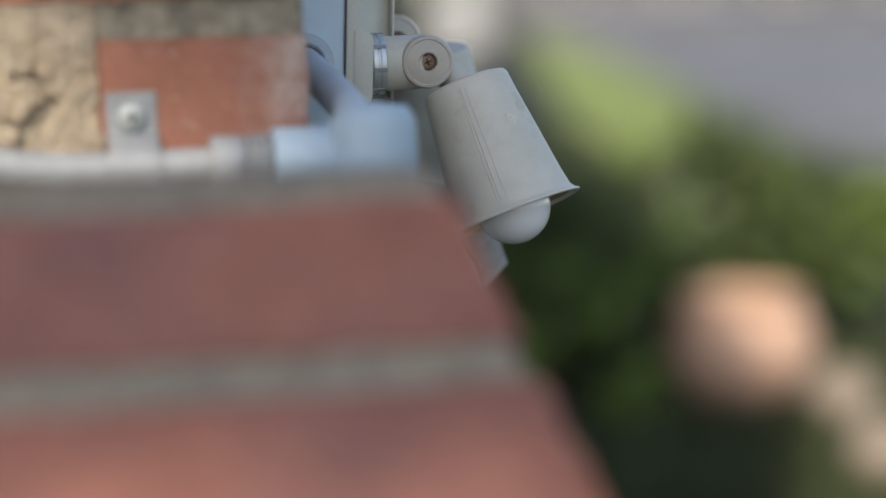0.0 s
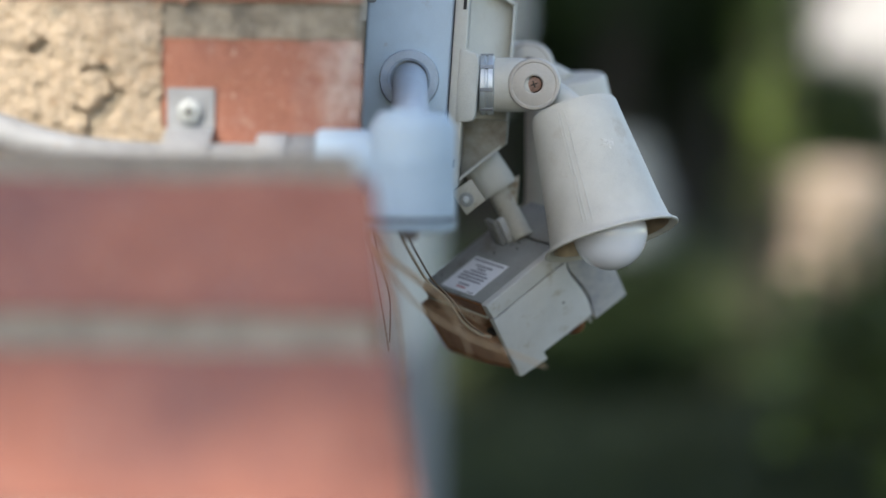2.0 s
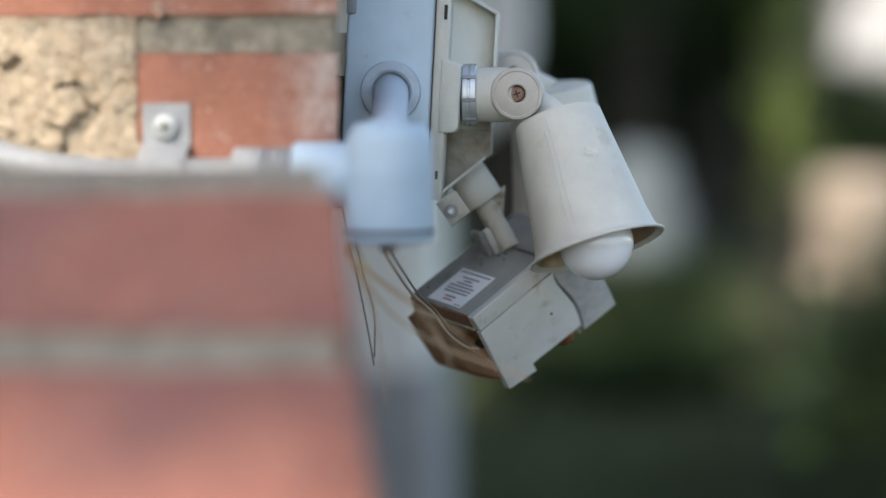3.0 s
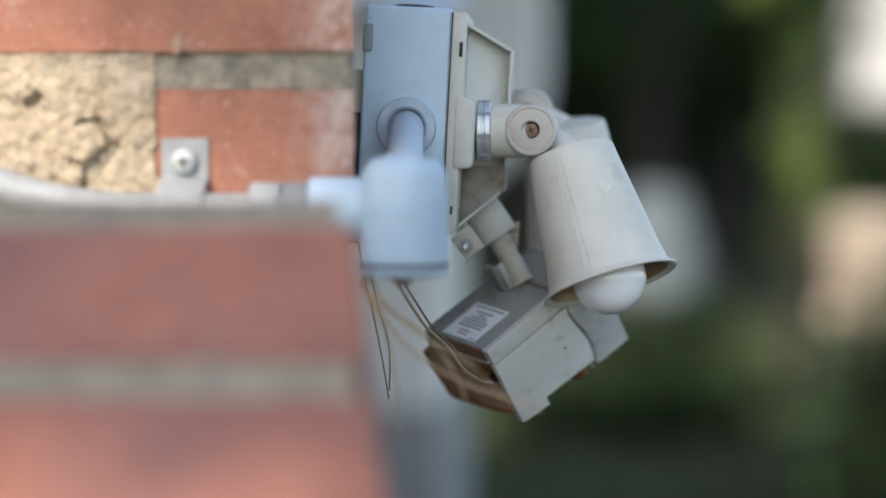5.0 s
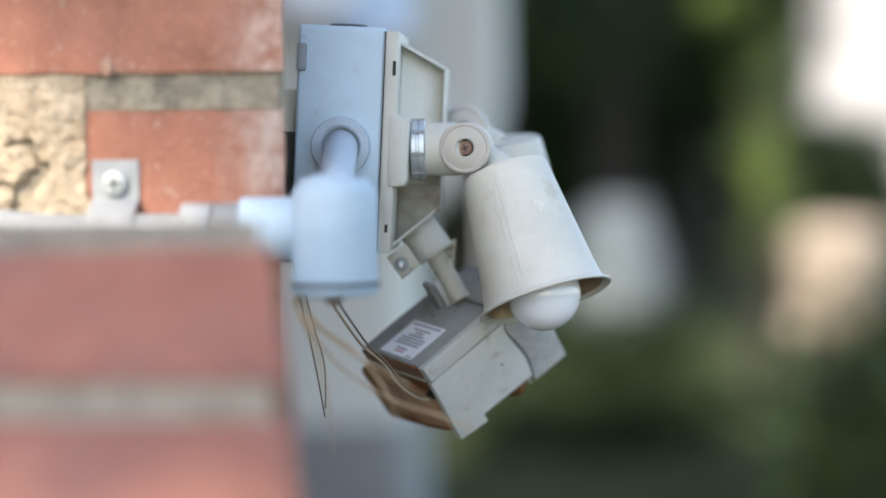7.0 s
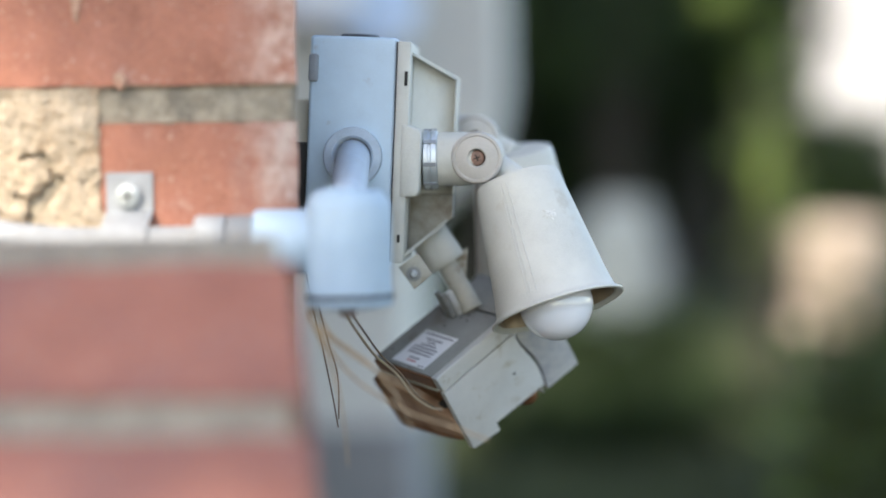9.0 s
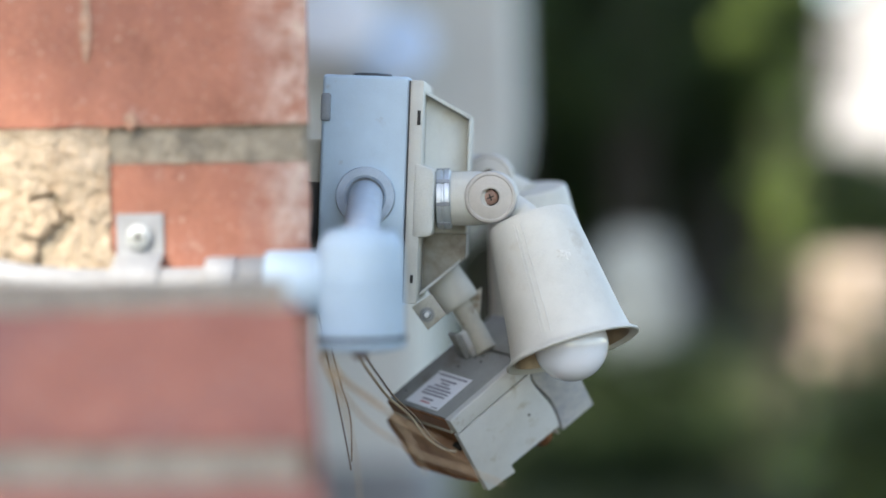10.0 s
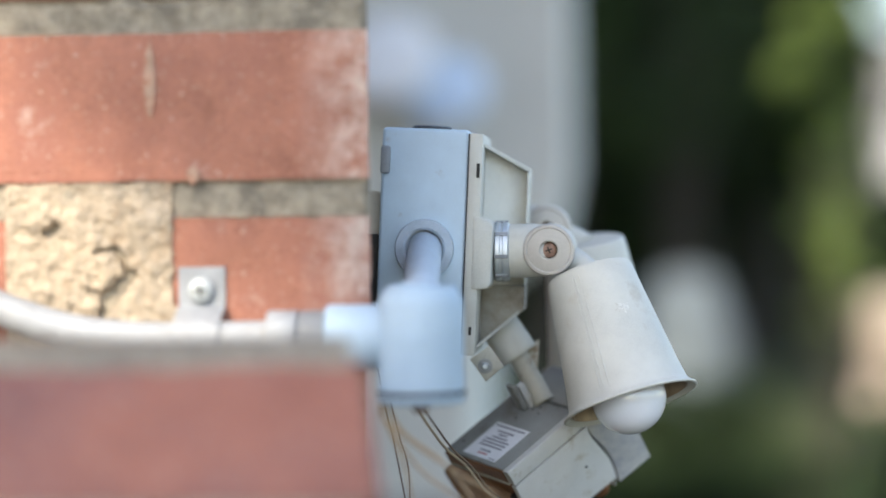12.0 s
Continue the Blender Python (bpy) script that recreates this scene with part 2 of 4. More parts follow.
PIPE_PAINT = mat("slate_blue_paint", (0.42, 0.50, 0.59), 0.45, vary=0.1, scale=120, bump=0.25, fine=1400, stain=(0.50, 0.56, 0.62), stain_scale=140, stain_at=0.62)
ELBOW_PAINT = mat("pale_blue_paint", (0.37, 0.48, 0.58), 0.55, vary=0.06, scale=50, bump=0.15, fine=1500,
                  stain=(0.34, 0.42, 0.48), stain_scale=70, stain_at=0.66)
CONDUIT = mat("galvanised_grey", (0.26, 0.275, 0.295), 0.6, 0.1, vary=0.14, scale=90, bump=0.2, fine=1400,
              stain=(0.28, 0.28, 0.28), stain_scale=80, stain_at=0.62)
GREIGE = mat("greige_paint", (0.57, 0.565, 0.515), 0.48, vary=0.08, scale=45, bump=0.28, fine=1300,
             stain=(0.47, 0.43, 0.36), stain_scale=38, stain_at=0.66, spread=0.16)
# greige darkened for the shade under the boss, plus brown grime stains
SHADED_GRIME = mat("shaded_grimy_greige_paint", (0.30, 0.28, 0.235), 0.7, vary=0.2, scale=60, bump=0.25, fine=1300, stain=(0.17, 0.13, 0.09), stain_scale=55, stain_at=0.56, spread=0.2)
GREIGE_DIRTY = mat("greige_paint_dirty", (0.46, 0.44, 0.37), 0.6, vary=0.12, scale=60, bump=0.2, fine=1300,
                   stain=(0.25, 0.19, 0.13), stain_scale=70, stain_at=0.6)
SENSOR_GREY = mat("sensor_plastic", (0.53, 0.53, 0.515), 0.5, vary=0.07, scale=50, bump=0.12, fine=1500,
                  stain=(0.38, 0.34, 0.27), stain_scale=60, stain_at=0.60)
PIVOT = mat("greige_plastic", (0.46, 0.43, 0.39), 0.4, vary=0.08, scale=90, bump=0.08)
LOWER_BAND = mat("grey_lower_band", (0.27, 0.275, 0.275), 0.85, vary=0.15, scale=4, bump=0.3, fine=60)
WIRE_PALE = mat("pale_brown_wire", (0.42, 0.33, 0.24), 0.45, vary=0.15, scale=200, bump=0.05)
FLAP_GREY = mat("smudged_plastic", (0.52, 0.52, 0.50), 0.5, vary=0.08, scale=50, bump=0.12, fine=1500, stain=(0.24, 0.25, 0.32), stain_scale=32, stain_at=0.56, spread=0.25)
LENS_TAN = mat("tan_lens_plastic", (0.44, 0.27, 0.17), 0.4, vary=0.2, scale=70, bump=0.1, stain=(0.22, 0.10, 0.05), stain_scale=40, stain_at=0.58, spread=0.2)
INK_RED = mat("label_red_ink", (0.50, 0.18, 0.20), 0.7, vary=0.1, scale=200, bump=0.0)
WIRE = mat("brown_wire", (0.16, 0.11, 0.075), 0.5, vary=0.15, scale=200, bump=0.05)
# darker grey than the front plate, with stains
SENSOR_TOP = mat("sensor_plastic_dark", (0.27, 0.275, 0.265), 0.6, vary=0.12, scale=70, bump=0.15, fine=1300, stain=(0.20, 0.19, 0.17), stain_scale=60, stain_at=0.6)
DULL_ZINC = mat("dull_zinc", (0.42, 0.45, 0.455), 0.62, 0.3, vary=0.1, scale=200, bump=0.1)
STEEL = mat("zinc_plated_steel", (0.62, 0.66, 0.69), 0.48, 0.85, vary=0.08, scale=200, bump=0.06)
SCREW = mat("rusty_screw", (0.30, 0.19, 0.15), 0.55, 0.5, vary=0.3, scale=300, bump=0.3)
RUBBER = mat("dark_gasket", (0.05, 0.055, 0.06), 0.6, vary=0.1, scale=100, bump=0.1)
# near-black for gland and dots; also paints the shade in slots and gaps
DARK = mat("black_and_recess_shade", (0.03, 0.028, 0.025), 0.8, vary=0.2, scale=100, bump=0.1)
AMBER = mat("amber_lens", (0.20, 0.08, 0.03), 0.35, vary=0.3, scale=90, bump=0.1, stain=(0.10, 0.045, 0.025), stain_scale=70)
BULB = mat("opal_glass", (0.88, 0.90, 0.97), 0.12, vary=0.02, scale=30, bump=0.0, coat=1.0)
REFLECT = mat("worn_brass_lining", (0.36, 0.27, 0.18), 0.4, 0.6, vary=0.3, scale=80, bump=0.2)
SCUFF = mat("scuffed_paint", (0.66, 0.655, 0.61), 0.6, vary=0.2, scale=300, bump=0.3, stain=(0.52, 0.50, 0.44), stain_scale=250, stain_at=0.5)
PAPER = mat("label_paper", (0.78, 0.79, 0.82), 0.6, vary=0.04, scale=80, bump=0.02)
INK = mat("label_ink", (0.20, 0.20, 0.24), 0.7, vary=0.1, scale=200, bump=0.0)
NEEDLE = mat("dry_needle", (0.48, 0.34, 0.21), 0.6, vary=0.25, scale=200, bump=0.1)
CREAM = mat("cream_board", (0.62, 0.57, 0.48), 0.7, vary=0.1, scale=60, bump=0.15)
RENDERED = mat("pale_render", (0.74, 0.74, 0.68), 0.85, vary=0.08, scale=3, bump=0.3, fine=60, stain=(0.64, 0.64, 0.59), stain_scale=2.0)
# near lawn and grass coloured dark for shade; LAWN_SUN is the sunlit copy
LAWN = mat("lawn_shade_dark", (0.026, 0.030, 0.018), 0.95, vary=0.4, scale=0.9, bump=0.6, fine=30, bump_dist=0.05)
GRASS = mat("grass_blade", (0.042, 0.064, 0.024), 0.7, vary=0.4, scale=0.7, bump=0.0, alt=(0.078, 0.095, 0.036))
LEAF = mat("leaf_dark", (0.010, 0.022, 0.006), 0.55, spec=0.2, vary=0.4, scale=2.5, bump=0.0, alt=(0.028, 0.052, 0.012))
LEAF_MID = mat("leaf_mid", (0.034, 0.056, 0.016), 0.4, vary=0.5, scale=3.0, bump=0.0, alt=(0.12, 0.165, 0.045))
# leaf colour raised so that it carries the sunlight
LEAF_SUNLIT = mat("leaf_sunlit", (0.14, 0.22, 0.04), 0.5, vary=0.3, scale=2.5, bump=0.0, alt=(0.22, 0.30, 0.06))
BARK = mat("bark", (0.030, 0.026, 0.020), 0.95, vary=0.4, scale=8, bump=0.9, fine=60, bump_dist=0.02)
STONE_PALE = mat("pale_stone", (0.125, 0.150, 0.165), 0.85, vary=0.12, scale=5, bump=0.5, fine=60, bump_dist=0.01)
TERRACOTTA = mat("terracotta", (0.68, 0.43, 0.31), 0.8, vary=0.12, scale=8, bump=0.3, fine=80)
SANDSTONE = mat("sandstone", (0.38, 0.31, 0.25), 0.85, vary=0.15, scale=6, bump=0.4, fine=80)
PAVING = mat("paving", (0.155, 0.155, 0.165), 0.85, vary=0.32, scale=0.5, bump=0.3, fine=60)
WHITE_WALL = mat("white_wall_paint", (0.94, 0.94, 0.93), 0.8, vary=0.05, scale=2, bump=0.2, fine=50)
GLASS_DARK = mat("window_glass", (0.03, 0.035, 0.04), 0.08, vary=0.1, scale=3, bump=0.0, spec=0.8)
SLATE = mat("roof_slate", (0.09, 0.09, 0.10), 0.8, vary=0.2, scale=4, bump=0.4, fine=40)


# ---------------------------------------------------------------- mesh helpers
def part(name, bm, material, parent=None, label="", smooth=None, m=None):
    if m is not None:
        bm.transform(m)
    bmesh.ops.recalc_face_normals(bm, faces=bm.faces)
    me = bpy.data.meshes.new(name)
    bm.to_mesh(me)
    bm.free()
    me.materials.append(material)
    if smooth is not None:
        me.shade_smooth()
        if smooth:
            me.set_sharp_from_angle(angle=radians(smooth))
    ob = new(name, me)
    if parent:
        ob.parent = parent
    if label:
        ob["label"] = label
    return ob


def thing(name, label, category, at=(0, 0, 0), group="", kind=""):
    ob = new(name)
    ob.empty_display_size = 0.02
    ob.location = at
    return tagged(ob, label, category, group, kind)


def place(ob, parent):
    """Parents ob and keeps it where its mesh was built in world space."""
    ob.parent = parent
    ob.matrix_parent_inverse = Matrix.Translation(-parent.location)
    return ob


def put(name, bm, material, parent, label="", smooth=None, m=None):
    return place(part(name, bm, material, None, label, smooth, m), parent)


def along(p, q):
    """A frame at p whose z points to q."""
    p, q = Vector(p), Vector(q)
    return Matrix.Translation(p) @ (q - p).to_track_quat("Z", "X").to_matrix().to_4x4()


def block(x0, x1, y0, y1, z0, z1, bevel=0.0, seg=2):
    bm = bmesh.new()
    bmesh.ops.create_cube(bm, size=1)
    for v in bm.verts:
        v.co = Vector((x0 if v.co.x < 0 else x1, y0 if v.co.y < 0 else y1, z0 if v.co.z < 0 else z1))
    if bevel:
        bmesh.ops.bevel(bm, geom=bm.edges[:], offset=bevel, segments=seg, affect="EDGES", profile=0.5)
    return bm


def lathe(profile, seg=48, close=False):
    """Turns (radius, height) pairs about z; radius 0 closes an end."""
    bm = bmesh.new()
    rings = []
    for r, h in profile:
        if r <= 1e-7:
            rings.append([bm.verts.new((0, 0, h))])
        else:
            rings.append([bm.verts.new((r * math.cos(2 * math.pi * i / seg), r * math.sin(2 * math.pi * i / seg), h)) for i in range(seg)])
    pairs = list(zip(rings, rings[1:])) + ([(rings[-1], rings[0])] if close else [])
    for a, b in pairs:
        for i in range(seg):
            j = (i + 1) % seg
            if len(a) == 1:
                bm.faces.new((a[0], b[i], b[j]))
            elif len(b) == 1:
                bm.faces.new((a[i], a[j], b[0]))
            else:
                bm.faces.new((a[i], a[j], b[j], b[i]))
    return bm


def prism(outline, d0, d1, axis="y", bevel=0.0):
    """Extrudes an outline of (a, b) pairs; axis y: pairs are x, z; axis z: pairs are x, y; axis x: pairs are y, z."""
    bm = bmesh.new()

    def at(a, b, d):
        return {"y": (a, d, b), "z": (a, b, d), "x": (d, a, b)}[axis]
    lo = [bm.verts.new(at(a, b, d0)) for a, b in outline]
    hi = [bm.verts.new(at(a, b, d1)) for a, b in outline]
    k = len(outline)
    bm.faces.new(lo)
    bm.faces.new(hi[::-1])
    for i in range(k):
        bm.faces.new((lo[i], lo[(i + 1) % k], hi[(i + 1) % k], hi[i]))
    bmesh.ops.recalc_face_normals(bm, faces=bm.faces)
    if bevel:
        bmesh.ops.bevel(bm, geom=bm.edges[:], offset=bevel, segments=2, affect="EDGES", profile=0.5)
    return bm


def tube(points, radius, seg=10, taper=1.0):
    """A round rod through points, smoothed."""
    pts = [Vector(p) for p in points]
    path = []
    for i in range(len(pts) - 1):
        p0, p1, p2, p3 = pts[max(i - 1, 0)], pts[i], pts[i + 1], pts[min(i + 2, len(pts) - 1)]
        for k in range(6):
            t = k / 6
            path.append(0.5 * ((2 * p1) + (p2 - p0) * t + (2 * p0 - 5 * p1 + 4 * p2 - p3) * t * t + (3 * p1 - p0 - 3 * p2 + p3) * t ** 3))
    path.append(pts[-1])
    bm = bmesh.new()
    rings = []
    up = Vector((0.123, 0.45, 0.88))
    for i, p in enumerate(path):
        d = (path[min(i + 1, len(path) - 1)] - path[max(i - 1, 0)]).normalized()
        s = d.cross(up).normalized()
        u = s.cross(d)
        r = radius * (1 + (taper - 1) * i / (len(path) - 1))
        rings.append([bm.verts.new(p + r * (math.cos(2 * math.pi * k / seg) * s + math.sin(2 * math.pi * k / seg) * u)) for k in range(seg)])
    for a, b in zip(rings, rings[1:]):
        for k in range(seg):
            bm.faces.new((a[k], a[(k + 1) % seg], b[(k + 1) % seg], b[k]))
    bm.faces.new(rings[0][::-1])
    bm.faces.new(rings[-1])
    return bm


def rough(bm, amount, size, seed=0.0):
    """Wears a mesh's surface with noise."""
    for v in bm.verts:
        q = v.co / size + Vector((seed, seed * 1.7, -seed))
        v.co += Vector((noise.noise(q), noise.noise(q + Vector((9, 4, 2))), noise.noise(q + Vector((3, 8, 5))))) * amount
    return bm


def worn_brick(w, d, h, seed, cuts=(12, 3, 6), chip=0.0012):
    """A brick from its lower left front corner, with worn, uneven edges."""
    bm = bmesh.new()
    nx, ny, nz = cuts
    made = {}

    def v(i, j, k):
        if (i, j, k) not in made:
            made[i, j, k] = bm.verts.new((w * i / nx, d * j / ny, h * k / nz))
        return made[i, j, k]
    for i in range(nx):
        for k in range(nz):
            bm.faces.new((v(i, 0, k), v(i + 1, 0, k), v(i + 1, 0, k + 1), v(i, 0, k + 1)))
            bm.faces.new((v(i, ny, k), v(i, ny, k + 1), v(i + 1, ny, k + 1), v(i + 1, ny, k)))
    for i in range(nx):
        for j in range(ny):
            bm.faces.new((v(i, j, 0), v(i, j + 1, 0), v(i + 1, j + 1, 0), v(i + 1, j, 0)))
            bm.faces.new((v(i, j, nz), v(i + 1, j, nz), v(i + 1, j + 1, nz), v(i, j + 1, nz)))
    for j in range(ny):
        for k in range(nz):
            bm.faces.new((v(0, j, k), v(0, j, k + 1), v(0, j + 1, k + 1), v(0, j + 1, k)))
            bm.faces.new((v(nx, j, k), v(nx, j + 1, k), v(nx, j + 1, k + 1), v(nx, j, k + 1)))
    for (i, j, k), p in made.items():
        edge = (i in (0, nx)) + (j in (0, ny)) + (k in (0, nz))
        if edge > 1:
            c = Vector((w / 2, d / 2, h / 2))
            pull = chip * (0.5 + 1.3 * abs(noise.noise(p.co * 90 + Vector((seed, 0, 0)))))
            p.co += Vector((math.copysign(pull, c.x - p.co.x) if i in (0, nx) else 0, math.copysign(pull, c.y - p.co.y) if j in (0, ny) else 0,
                            math.copysign(pull, c.z - p.co.z) if k in (0, nz) else 0))
        elif j == 0:
            p.co.y += 0.0006 * noise.noise(p.co * 60 + Vector((seed, 3, 0)))
    return bm


# ---------------------------------------------------------------- brick wall with its corner
BED, COURSE, LENGTH = 0.0165, 0.0915, 0.245   # mortar bed, course height, brick length with joint
GROUND_Z = -1.2
wall = thing("wall_front", "red brick wall with thick grey mortar and a crumbling patch", "wall", (-0.6, 0.1, -0.1), kind="structure")
# unseen wall above and behind, added to shade the pale rendered building
put("upper_wall", prism([(-3.0, 0.004), (-0.004, 0.004), (-0.30, 1.9), (-3.0, 1.9)], 1.13, 2.9, "z"), BRICK_OLD, wall)
put("inner_wall", prism([(-3.0, 0.31), (-0.055, 0.31), (-0.30, 1.9), (-3.0, 1.9)], GROUND_Z, 1.12, "z"), BRICK_OLD, wall)
put("left_wall", block(-3.0, -1.51, 0.004, 0.30, GROUND_Z, 1.12), BRICK_OLD, wall)
put("mortar", rough(prism([(-1.5, 0.004), (-0.001, 0.004), (-0.05, 0.30), (-1.5, 0.30)], -0.50, 1.10, "z"), 0.0, 0.03), MORTAR, wall)


def lay(x0, x1, z0, seed, fine=True):
    corner = x1 == 0.0
    x1 = 0.003 if corner else x1
    bm = worn_brick(x1 - x0, 0.105, COURSE - BED, seed, (14, 3, 8) if fine else (4, 1, 2))
    if corner:
        for p in bm.verts:
            p.co.x -= 0.155 * p.co.y * (p.co.x / (x1 - x0))
    return put("brick", bm, BRICK, wall, smooth=50, m=pose(x0, 0.0, z0))


# ---------------------------------------------------------------- sloping brick shoulder in front of the wall
SLOPE_Y, SLOPE_Z = -0.0710, -0.0570      # one course down the slope
TOP_Y, TOP_Z = -0.222, -0.057
shoulder = thing("brick_shoulder", "sloping red brick shoulder with wide mortar joints below the wall", "brickwork", (-0.3, -0.3, -0.2), kind="structure")


def side_x(y):
    return -0.008 - 0.155 * y if y > TOP_Y else 0.0264 + 0.20 * (TOP_Y - y)


def shoulder_body():
    bm = bmesh.new()
    ring = [(0.0, -0.082), (-0.165, -0.078), (-0.185, -0.050), (TOP_Y + 0.008, -0.0535), (TOP_Y + 5.5 * SLOPE_Y, TOP_Z + 5.5 * SLOPE_Z - 0.006), (TOP_Y + 5.5 * SLOPE_Y, -1.2), (0.0, -1.2)]
    lo = [bm.verts.new((-1.5, y, z)) for y, z in ring]
    hi = [bm.verts.new((side_x(y) - 0.006, y, z)) for y, z in ring]
    bm.faces.new(lo)
    bm.faces.new(hi[::-1])
    for i in range(7):
        bm.faces.new((lo[i], lo[(i + 1) % 7], hi[(i + 1) % 7], hi[i]))
    return bm


put("mortar", shoulder_body(), MORTAR, shoulder)


# ---------------------------------------------------------------- security light on the corner
light = thing("security_light", "weathered greige twin security light with junction box and movement sensor", "outdoor light", (0.0, 0.165, -0.02))
BX0, BX1, BY0, BY1, BZ0, BZ1 = -0.0090, 0.0397, 0.130, 0.200, -0.080, 0.0480
box = put("junction_box", block(BX0, BX1, BY0, BY1, BZ0, BZ1, 0.0022, 3), BOX_PAINT, light, "blue-grey painted metal junction box", smooth=40)
put("knockout_cap", lathe([(0, 0), (0.0115, 0), (0.0115, 0.0012), (0.0105, 0.0022), (0, 0.0022)], 32), RUBBER, box, smooth=40, m=pose(0.0165, 0.155, BZ1))
put("side_lug", block(-0.0094, -0.0040, 0.1275, 0.1320, 0.022, 0.0375, 0.0014), CONDUIT, box, smooth=40)
# darker pipe paint puts the shadow ring into the collar's colour
put("collar", lathe([(0.0095, 0.0005), (0.0160, 0.0005), (0.0166, 0.0018), (0.0160, 0.0046), (0.0118, 0.0050), (0.0105, 0.0040)], 40), PIPE_PAINT, box, smooth=40,
    m=along((0.0172, BY0, -0.0190), (0.0172, BY0 - 0.1, -0.0190)))
put("mounting_block", block(-0.045, -0.0062, 0.140, 0.192, -0.070, 0.012, 0.001), CREAM, light, "cream mounting board behind the box")
# black block stands in for the shade of the gap
put("mounting_block", block(-0.045, -0.0066, 0.134, 0.139, -0.085, -0.012, 0.001), DARK, light, "dark filler added for the shade in the gap behind the box")


def slanted(bm, front=0.1700):
    """Leans the near side of the hood back towards its outer end."""
    for v in bm.verts:
        if v.co.y < front:
            v.co.y += max(0.0, v.co.x - 0.0475)
    return bm


def cover_plate():
    """Cover with a flat flange and a tapering hollow hood whose near side is open."""
    flange = put("cover_plate", block(0.0400, 0.0475, 0.1285, 0.2015, -0.0775, 0.0462, 0.0010), GREIGE, light, "greige cast cover plate", smooth=40)
    # dark strip put in for the shade in the gap beside the box
    put("gasket", block(0.0393, 0.0404, 0.1294, 0.2008, -0.0770, 0.0458), RUBBER, flange, "thin dark strip for the shade in the gap")
    # upper half: a shallow recess under a sloping rim
    put("hood_panel", slanted(prism([(0.0476, 0.0388), (0.0476, -0.0385), (0.0713, -0.0385), (0.0713, 0.0268)], 0.1500, 0.1985, "y", 0.0006)), GREIGE, flange, smooth=40)
    put("hood_rim", slanted(prism([(0.0476, 0.0412), (0.0476, 0.0391), (0.0714, 0.0270), (0.0726, 0.0288)], 0.1405, 0.1980, "y", 0.0004)), GREIGE, flange, smooth=40)
    put("hood_rim", slanted(prism([(0.0715, 0.0268), (0.0727, 0.0286), (0.0727, -0.0383), (0.0715, -0.0383)], 0.1405, 0.1980, "y", 0.0003)), GREIGE, flange, smooth=40)
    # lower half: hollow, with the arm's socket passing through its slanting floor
    put("hood_floor", slanted(prism([(0.0477, -0.0387), (0.0477, -0.0740), (0.0725, -0.0520), (0.0725, -0.0387)], 0.1640, 0.1985, "y", 0.0006), 0.1600), SHADED_GRIME, flange, smooth=40)
    put("hood_side", slanted(prism([(0.0477, -0.0722), (0.0477, -0.0742), (0.0726, -0.0522), (0.0726, -0.0387), (0.0713, -0.0387), (0.0713, -0.0512)], 0.1420, 0.1885, "y", 0.0003)), GREIGE, flange, smooth=40)
    put("boss", prism([(0.0436, 0.0010), (0.0540, -0.0020), (0.0552, -0.0060), (0.0552, -0.0360), (0.0540, -0.0400), (0.0436, -0.0412)], 0.1274, 0.1660, "y", 0.0022), GREIGE, flange, "boss that carries the lamp head", smooth=40)
    put("slot", block(0.0444, 0.0462, 0.1280, 0.1288, 0.0215, 0.0295), DARK, flange)
    put("slot", block(0.0436, 0.0452, 0.1280, 0.1288, -0.0660, -0.0615), DARK, flange)
    return flange


cover_plate()
# the box hangs a little askew on the wall
askew = Matrix.Translation((0.0172, 0, -0.0195)) @ Matrix.Rotation(radians(3.2), 4, "Y") @ Matrix.Translation((-0.0172, 0, 0.0195))
for ob in light.children_recursive:
    ob.data.transform(askew)
put("tab", prism([(0.0405, -0.0822), (0.0493, -0.0950), (0.0597, -0.0863), (0.0515, -0.0745)], 0.1468, 0.1490, "y", 0.0004), GREIGE_DIRTY, light, "grimy mounting tab", smooth=40)
put("washer", lathe([(0, 0), (0.0042, 0), (0.0042, 0.0004), (0, 0.0004)], 24), SENSOR_TOP, light, smooth=40, m=along((0.0490, 0.1468, -0.0862), (0.0490, 0.10, -0.0862)))
put("rivet", lathe([(0, 0), (0.0023, 0), (0.0023, 0.0006), (0.0014, 0.0016), (0, 0.0016)], 20), STEEL, light, smooth=40, m=along((0.0490, 0.1464, -0.0862), (0.0490, 0.10, -0.0862)))

AX = Vector((0.0225, -0.020, -0.0725)).normalized()
TOP = Vector((0.1080, 0.1420, -0.0335))


